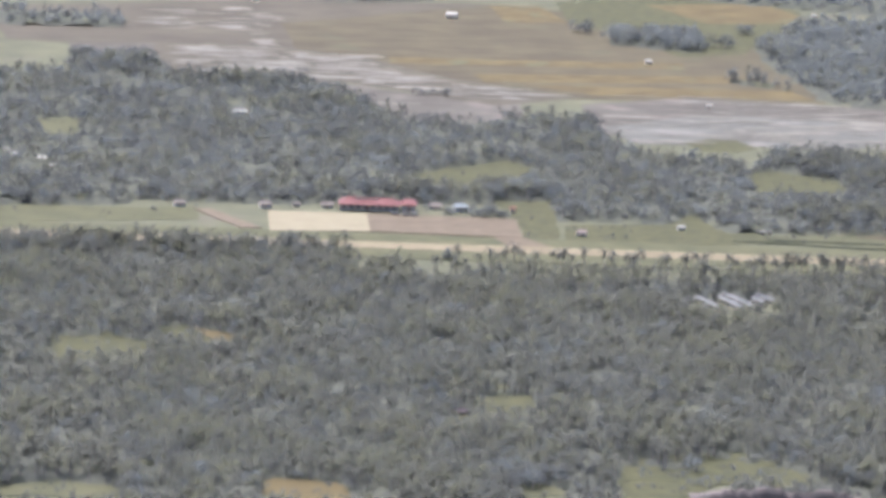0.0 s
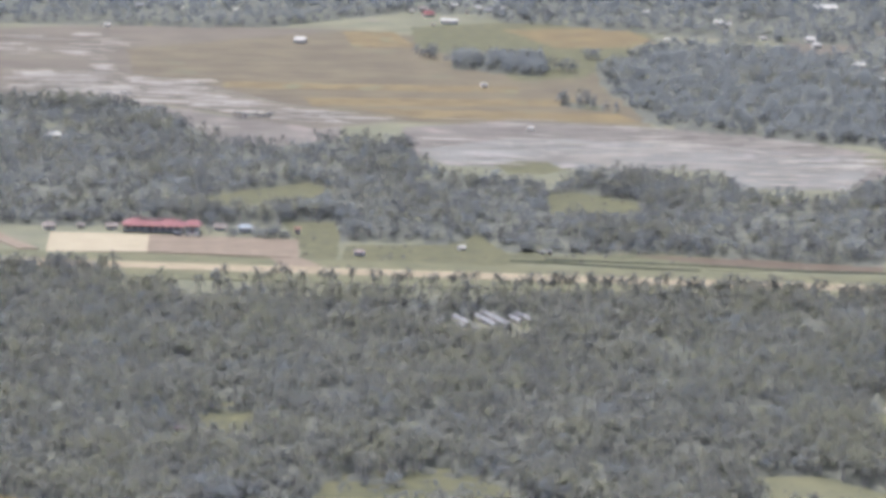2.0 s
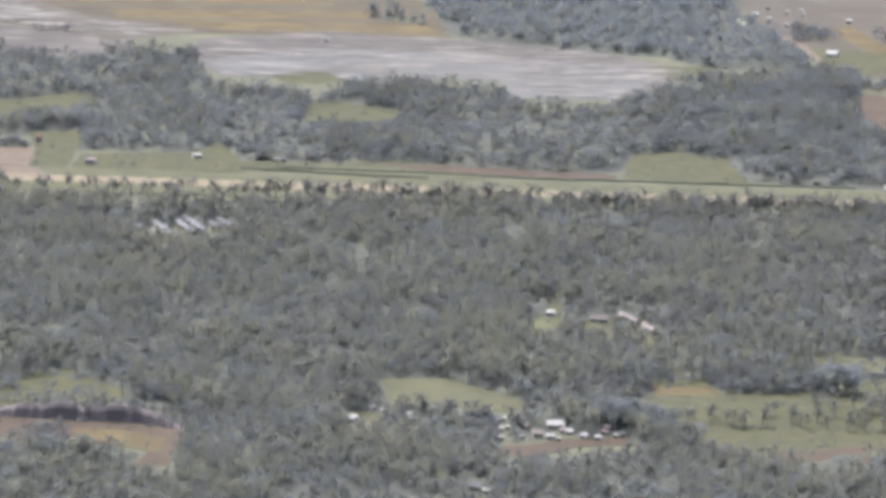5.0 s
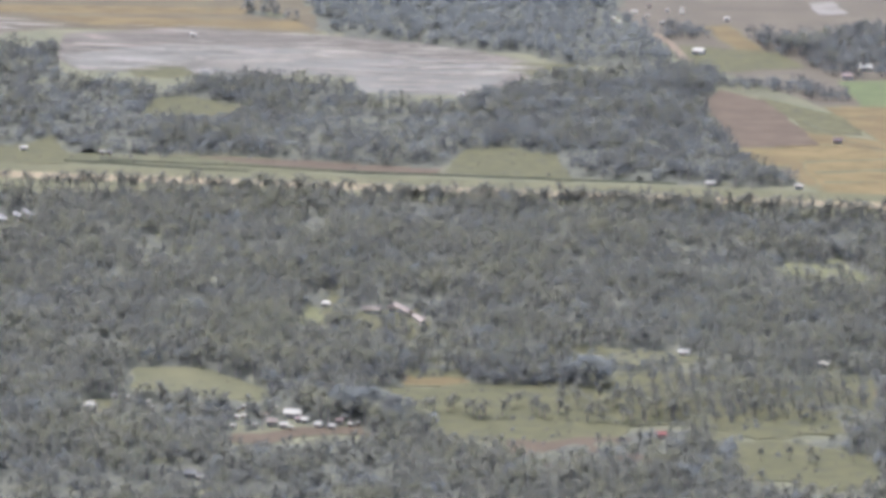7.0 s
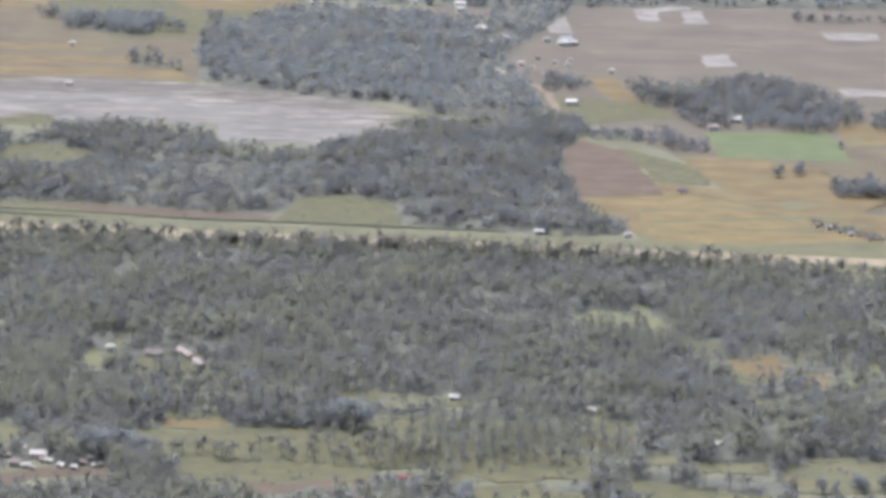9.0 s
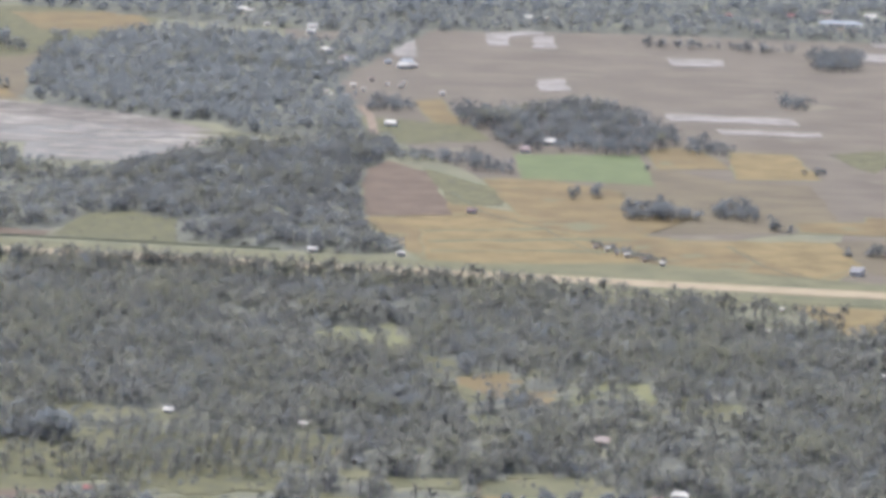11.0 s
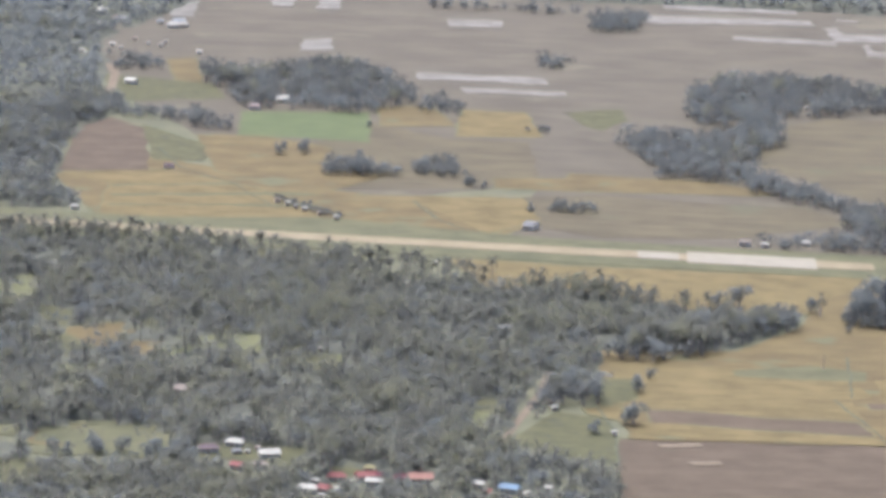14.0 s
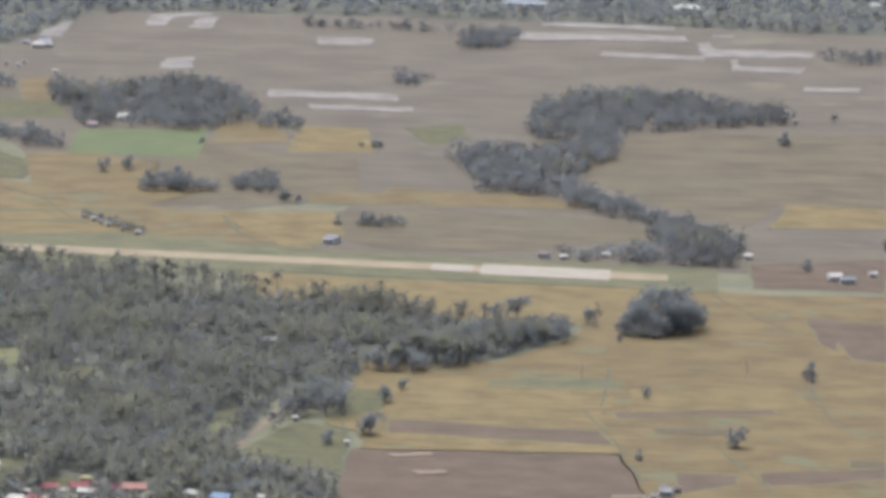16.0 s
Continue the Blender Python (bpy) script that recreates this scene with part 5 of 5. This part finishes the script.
thin(0.7, (82, 848), (94, 838), (107, 828), (107, 823), (86, 819), crop="olive")
thin(0.5, (54, 1029), (73, 1033), (72, 1023), (55, 1017), crop="lush")
wood('north_wood', 3.2, 0.35, (-376, 1185), (-261, 1196), (-240, 1202), (-197, 1204), (-179, 1182), (-146, 1177), (-138, 1193), (-131, 1168), (-110, 1168), (-85, 1179), (-67, 1284), (-95, 1296), (-106, 1269), (-124, 1277), (-146, 1299), (-153, 1352), (-178, 1354), (-189, 1342), (-212, 1344), (-229, 1370), (-241, 1398), (-268, 1444), (-299, 1449), (-391, 1412), under=2.0)
wood('north_wood_d', 3.2, 0.3, (-320, 1435), (-322, 1477), (-296, 1477), (-272, 1477), (-254, 1453), (-237, 1418), (-225, 1385), (-214, 1361), (-226, 1348), (-256, 1397), (-295, 1435), under=2.4)
wood('north_wood_b', 3.2, 0.35, (-106, 1173), (-87, 1169), (-53, 1159), (-27, 1158), (-21, 1189), (7, 1179), (9, 1150), (28, 1145), (38, 1146), (65, 1347), (12, 1316), (-7, 1281), (-25, 1253), (-51, 1254), (-51, 1288), (-87, 1302), (-103, 1294), (-112, 1267), under=2.0)
wood('north_wood_c', 3.0, 0.3, (-12, 1182), (6, 1189), (26, 1145), (54, 1139), (77, 1146), (77, 1165), (62, 1185), (55, 1222), (51, 1284), (63, 1315), (59, 1355), (51, 1333), (9, 1322), (-22, 1274), under=2.0)
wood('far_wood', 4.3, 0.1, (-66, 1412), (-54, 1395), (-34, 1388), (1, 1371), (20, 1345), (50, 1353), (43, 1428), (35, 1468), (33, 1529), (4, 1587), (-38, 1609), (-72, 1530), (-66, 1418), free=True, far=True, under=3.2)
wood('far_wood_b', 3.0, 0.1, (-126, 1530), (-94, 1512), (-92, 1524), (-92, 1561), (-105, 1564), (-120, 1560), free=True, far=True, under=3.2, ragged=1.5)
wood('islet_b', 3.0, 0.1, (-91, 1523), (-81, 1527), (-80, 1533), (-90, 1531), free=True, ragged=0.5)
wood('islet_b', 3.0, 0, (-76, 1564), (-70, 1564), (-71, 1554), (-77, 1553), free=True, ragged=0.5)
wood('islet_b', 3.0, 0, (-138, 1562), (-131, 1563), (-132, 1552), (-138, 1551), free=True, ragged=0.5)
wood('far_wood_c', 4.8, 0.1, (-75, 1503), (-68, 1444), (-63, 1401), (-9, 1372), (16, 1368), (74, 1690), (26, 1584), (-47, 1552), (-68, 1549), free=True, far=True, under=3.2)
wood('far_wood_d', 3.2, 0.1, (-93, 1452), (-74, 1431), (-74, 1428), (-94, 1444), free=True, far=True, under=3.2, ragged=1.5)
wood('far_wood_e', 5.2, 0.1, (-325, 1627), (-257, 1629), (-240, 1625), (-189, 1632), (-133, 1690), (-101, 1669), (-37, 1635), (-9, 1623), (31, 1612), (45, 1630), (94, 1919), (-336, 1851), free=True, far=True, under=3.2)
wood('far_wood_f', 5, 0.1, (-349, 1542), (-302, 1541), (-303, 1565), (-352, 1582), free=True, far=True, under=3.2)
wood('islet', 2.4, 0, (-209, 1398), (-193, 1400), (-196, 1405), (-207, 1404), free=True, ragged=0.5, high=2.5)
wood('grove', 3.6, 0.1, (79, 1392), (92, 1364), (100, 1328), (118, 1332), (140, 1332), (151, 1355), (153, 1374), (139, 1420), (122, 1442), (101, 1416), (88, 1399), (78, 1417), free=True, high=5.6)
wood('row', 3.2, 0, (61, 1303), (77, 1301), (90, 1288), (103, 1283), (103, 1288), (87, 1319), (62, 1318), free=True, high=4.0, ragged=0.5)
wood('row', 3.4, 0, (155, 1338), (169, 1336), (169, 1358), (157, 1369), free=True, high=4.0, ragged=0.5)
wood('row', 2.4, 0, (133, 1210), (157, 1213), (157, 1222), (133, 1232), free=True, high=4.0, ragged=0.5)
wood('row', 2.4, 0, (159, 1215), (172, 1215), (173, 1241), (160, 1235), free=True, high=4.0, ragged=0.5)
wood('row', 4, 0, (191, 1448), (203, 1444), (204, 1465), (192, 1462), free=True, high=4.0, ragged=0.5)
wood('row', 4, 0, (208, 1554), (227, 1549), (230, 1603), (210, 1597), free=True, high=4.0, ragged=0.5)
wood('row', 4, 0, (146, 1609), (181, 1606), (210, 1595), (210, 1597), (146, 1603), free=True, high=4.0, ragged=0.5)
wood('hutrow', 1.3, 0, (123, 1165), (144, 1138), (145, 1144), (124, 1171), free=True, high=1.5, ragged=0.3)
wood('row', 2.5, 0, (173, 1205), (181, 1198), (181, 1200), (173, 1207), free=True, high=4.0, ragged=0.5)
wood('east_wood', 3.4, 0.05, (232, 1232), (257, 1216), (278, 1185), (287, 1137), (299, 1120), (308, 1136), (308, 1148), (294, 1177), (275, 1213), (256, 1235), (271, 1324), (264, 1330), (254, 1316), (242, 1310), (218, 1299), free=True, high=5.6)
wood('east_wood_b', 3.6, 0.05, (244, 1332), (268, 1319), (273, 1356), (294, 1365), (326, 1385), (324, 1404), (277, 1435), (260, 1438), (240, 1392), free=True, high=5.6)
wood('copse', 2.8, 0, (257, 1121), (272, 1120), (287, 1120), (300, 1120), (289, 1132), (274, 1138), (257, 1126), free=True, high=4.0, ragged=0.5)
wood('copse', 2.8, 0, (200, 1164), (215, 1166), (214, 1164), (200, 1169), free=True, high=4.0, ragged=0.5)
wood('row', 1.8, 0, (276, 1020), (284, 1017), (294, 1028), (294, 1032), (284, 1023), (276, 1025), free=True, high=3.0, ragged=0.4)
wood('row', 2.9, 0, (288, 1025), (295, 1030), (295, 1031), (288, 1032), free=True, high=4.0, ragged=0.5)
wood('row', 3, 0, (308, 1136), (314, 1133), (314, 1135), (308, 1131), free=True, high=4.0, ragged=0.5)
wood('row', 4, 0, (337, 1549), (363, 1537), (365, 1571), (338, 1556), free=True, high=4.0, ragged=0.5)
wood('row', 4, 0, (208, 1549), (226, 1551), (224, 1595), (206, 1581), free=True, high=4.0, ragged=0.5)
wood('row', 4, 0, (146, 1607), (203, 1595), (202, 1606), (147, 1601), free=True, high=4.0, ragged=0.5)
wood('row', 4, 0, (192, 1448), (202, 1450), (200, 1470), (190, 1468), free=True, high=4.0, ragged=0.5)
wood('far_wood_g', 5, 0.1, (58, 1629), (143, 1642), (244, 1641), (396, 1626), (422, 1686), (405, 1780), (48, 1704), free=True, far=True, under=3.2)
wood('rows', 3.0, 1, (15, 910), (21, 911), (62, 903), (68, 882), (54, 869), (10, 861), (9, 880), (18, 887), free=True, jitter=0.19, high=4.0)
wood('far_wood_h', 7.5, 0.1, (-95, 1654), (14, 1686), (290, 1744), (301, 1876), (-109, 1749), free=True, far=True, under=7.0)
wood('row', 2.2, 0.2, (-217, 1191), (-208, 1192), (-190, 1185), (-190, 1180), (-201, 1180), (-217, 1186), free=True, high=3.6, ragged=0.5)
wood('row', 2.3, 0.2, (-259, 1200), (-241, 1200), (-241, 1207), (-259, 1207), free=True, high=3.6, ragged=0.5)
wood('row', 2.4, 0.2, (-240, 1211), (-208, 1209), (-208, 1218), (-240, 1220), free=True, high=4.6, ragged=0.5)
wood('row', 2.4, 0.1, (-197, 1225), (-176, 1226), (-176, 1215), (-196, 1214), free=True, high=4.2, ragged=0.5)
wood('row', 2.2, 0, (199, 1169), (214, 1174), (215, 1166), (201, 1163), free=True, high=3.4, ragged=0.5)
wood('hedge', 1.9, 0, (-23, 902), (7, 905), (7, 897), (-23, 898), free=True, high=2.7, ragged=0.3)
wood('hedge', 2.2, 0, (6, 919), (26, 919), (26, 914), (6, 912), free=True, high=2.6, ragged=0.3)
wood('big_trees', 2.6, 0, (-1, 912), (7, 913), (6, 897), (-1, 896), free=True, high=5.4, ragged=0.3)
wood('big_trees', 2.6, 0, (-48, 876), (-41, 877), (-31, 861), (-32, 853), (-41, 857), (-48, 866), free=True, high=5.0, ragged=0.5)
wood('orchard_trees', 4.6, 0, (-50, 928), (-12, 933), (-5, 906), (-20, 904), (-35, 899), (-47, 900), free=True, high=3.9, ragged=0.5, jitter=0.21)
wood('big_trees', 3.2, 0, (-46, 862), (-40, 863), (-41, 870), (-47, 869), free=True, high=5.8, ragged=0.5)
wood('big_trees', 3.2, 0, (-38, 853), (-31, 854), (-31, 848), (-38, 847), free=True, high=5.8, ragged=0.5)
wood('big_trees', 3.4, 0, (60, 812), (67, 805), (74, 815), (66, 827), (61, 826), free=True, high=5.8, ragged=0.5)
wood('east_tip', 2.9, 0.55, (217, 969), (238, 971), (247, 991), (263, 1014), (271, 1032), (269, 1020), (260, 1021), (245, 1015), (222, 1006), free=True, high=5.6)
wood('big_trees', 3.2, 0, (-223, 871), (-207, 870), (-206, 886), (-221, 891), free=True, high=5.8, ragged=0.5)
wood('big_trees', 3.2, 0, (69, 935), (81, 937), (82, 954), (70, 952), free=True, high=5.8, ragged=0.5)
wood('big_trees', 3.2, 0, (-297, 1020), (-267, 1021), (-267, 1019), (-297, 1020), free=True, high=5.8, ragged=0.5)
wood('big_trees', 3.2, 0, (73, 942), (82, 945), (82, 943), (72, 954), free=True, high=5.8, ragged=0.5)
wood('big_trees', 3.2, 0, (-149, 880), (-137, 871), (-136, 878), (-148, 882), free=True, high=5.8, ragged=0.5)
wood('big_trees', 2.8, 0.1, (-182, 830), (-170, 834), (-153, 832), (-151, 827), (-182, 825), free=True, high=4.6, ragged=0.5)
wood('big_trees', 2.2, 0.1, (-174, 849), (-169, 855), (-160, 850), (-161, 846), (-173, 845), free=True, high=3.0, ragged=0.5)
wood('big_trees', 3.2, 0.1, (203, 901), (208, 919), (216, 918), (217, 930), (208, 948), (203, 922), free=True, high=5.8, ragged=0.5)
wood('row', 3.2, 0, (50, 1406), (66, 1410), (64, 1427), (48, 1431), free=True, high=4.0, ragged=0.5)
SOUTH = [(-365, 1136), (-330, 1132), (-243, 1128), (-238, 1099), (-198, 1097), (-143, 1095), (-85, 1102), (-55, 1105), (41, 1099), (101, 1090), (125, 1085), (150, 1072), (178, 1062), (190, 1042),
         (197, 1056), (225, 1040), (242, 1030), (264, 1024), (258, 1010), (239, 971), (216, 971), (214, 935), (205, 925), (199, 902), (193, 880), (205, 868), (222, 858), (222, 800), (180, 788), (-60, 772), (-240, 790), (-365, 830)]
wood("palm_wood", 2.45, 0.82, *SOUTH, high=4.6, ragged=1.5, under=1.5)
wood("palm_edge", 2.2, 0.7, (-365, 1130), (-330, 1128), (-244, 1127), (-241, 1116), (-300, 1112), (-365, 1113), high=6.0, free=True)
wood("palm_edge", 4.2, 1.0, (-236, 1101), (-198, 1099), (-143, 1097), (-85, 1104), (-55, 1107), (41, 1101), (101, 1092), (150, 1075), (178, 1064), (190, 1046), (225, 1042), (225, 1030), (150, 1062), (101, 1080), (41, 1089), (-55, 1095), (-143, 1087), (-236, 1089), high=5.9, free=True, ragged=0.5)
bushes()
flood(16, (-312, 1600), (-250, 1612), (-238, 1560), (-250, 1528), (-312, 1535), seed=4)
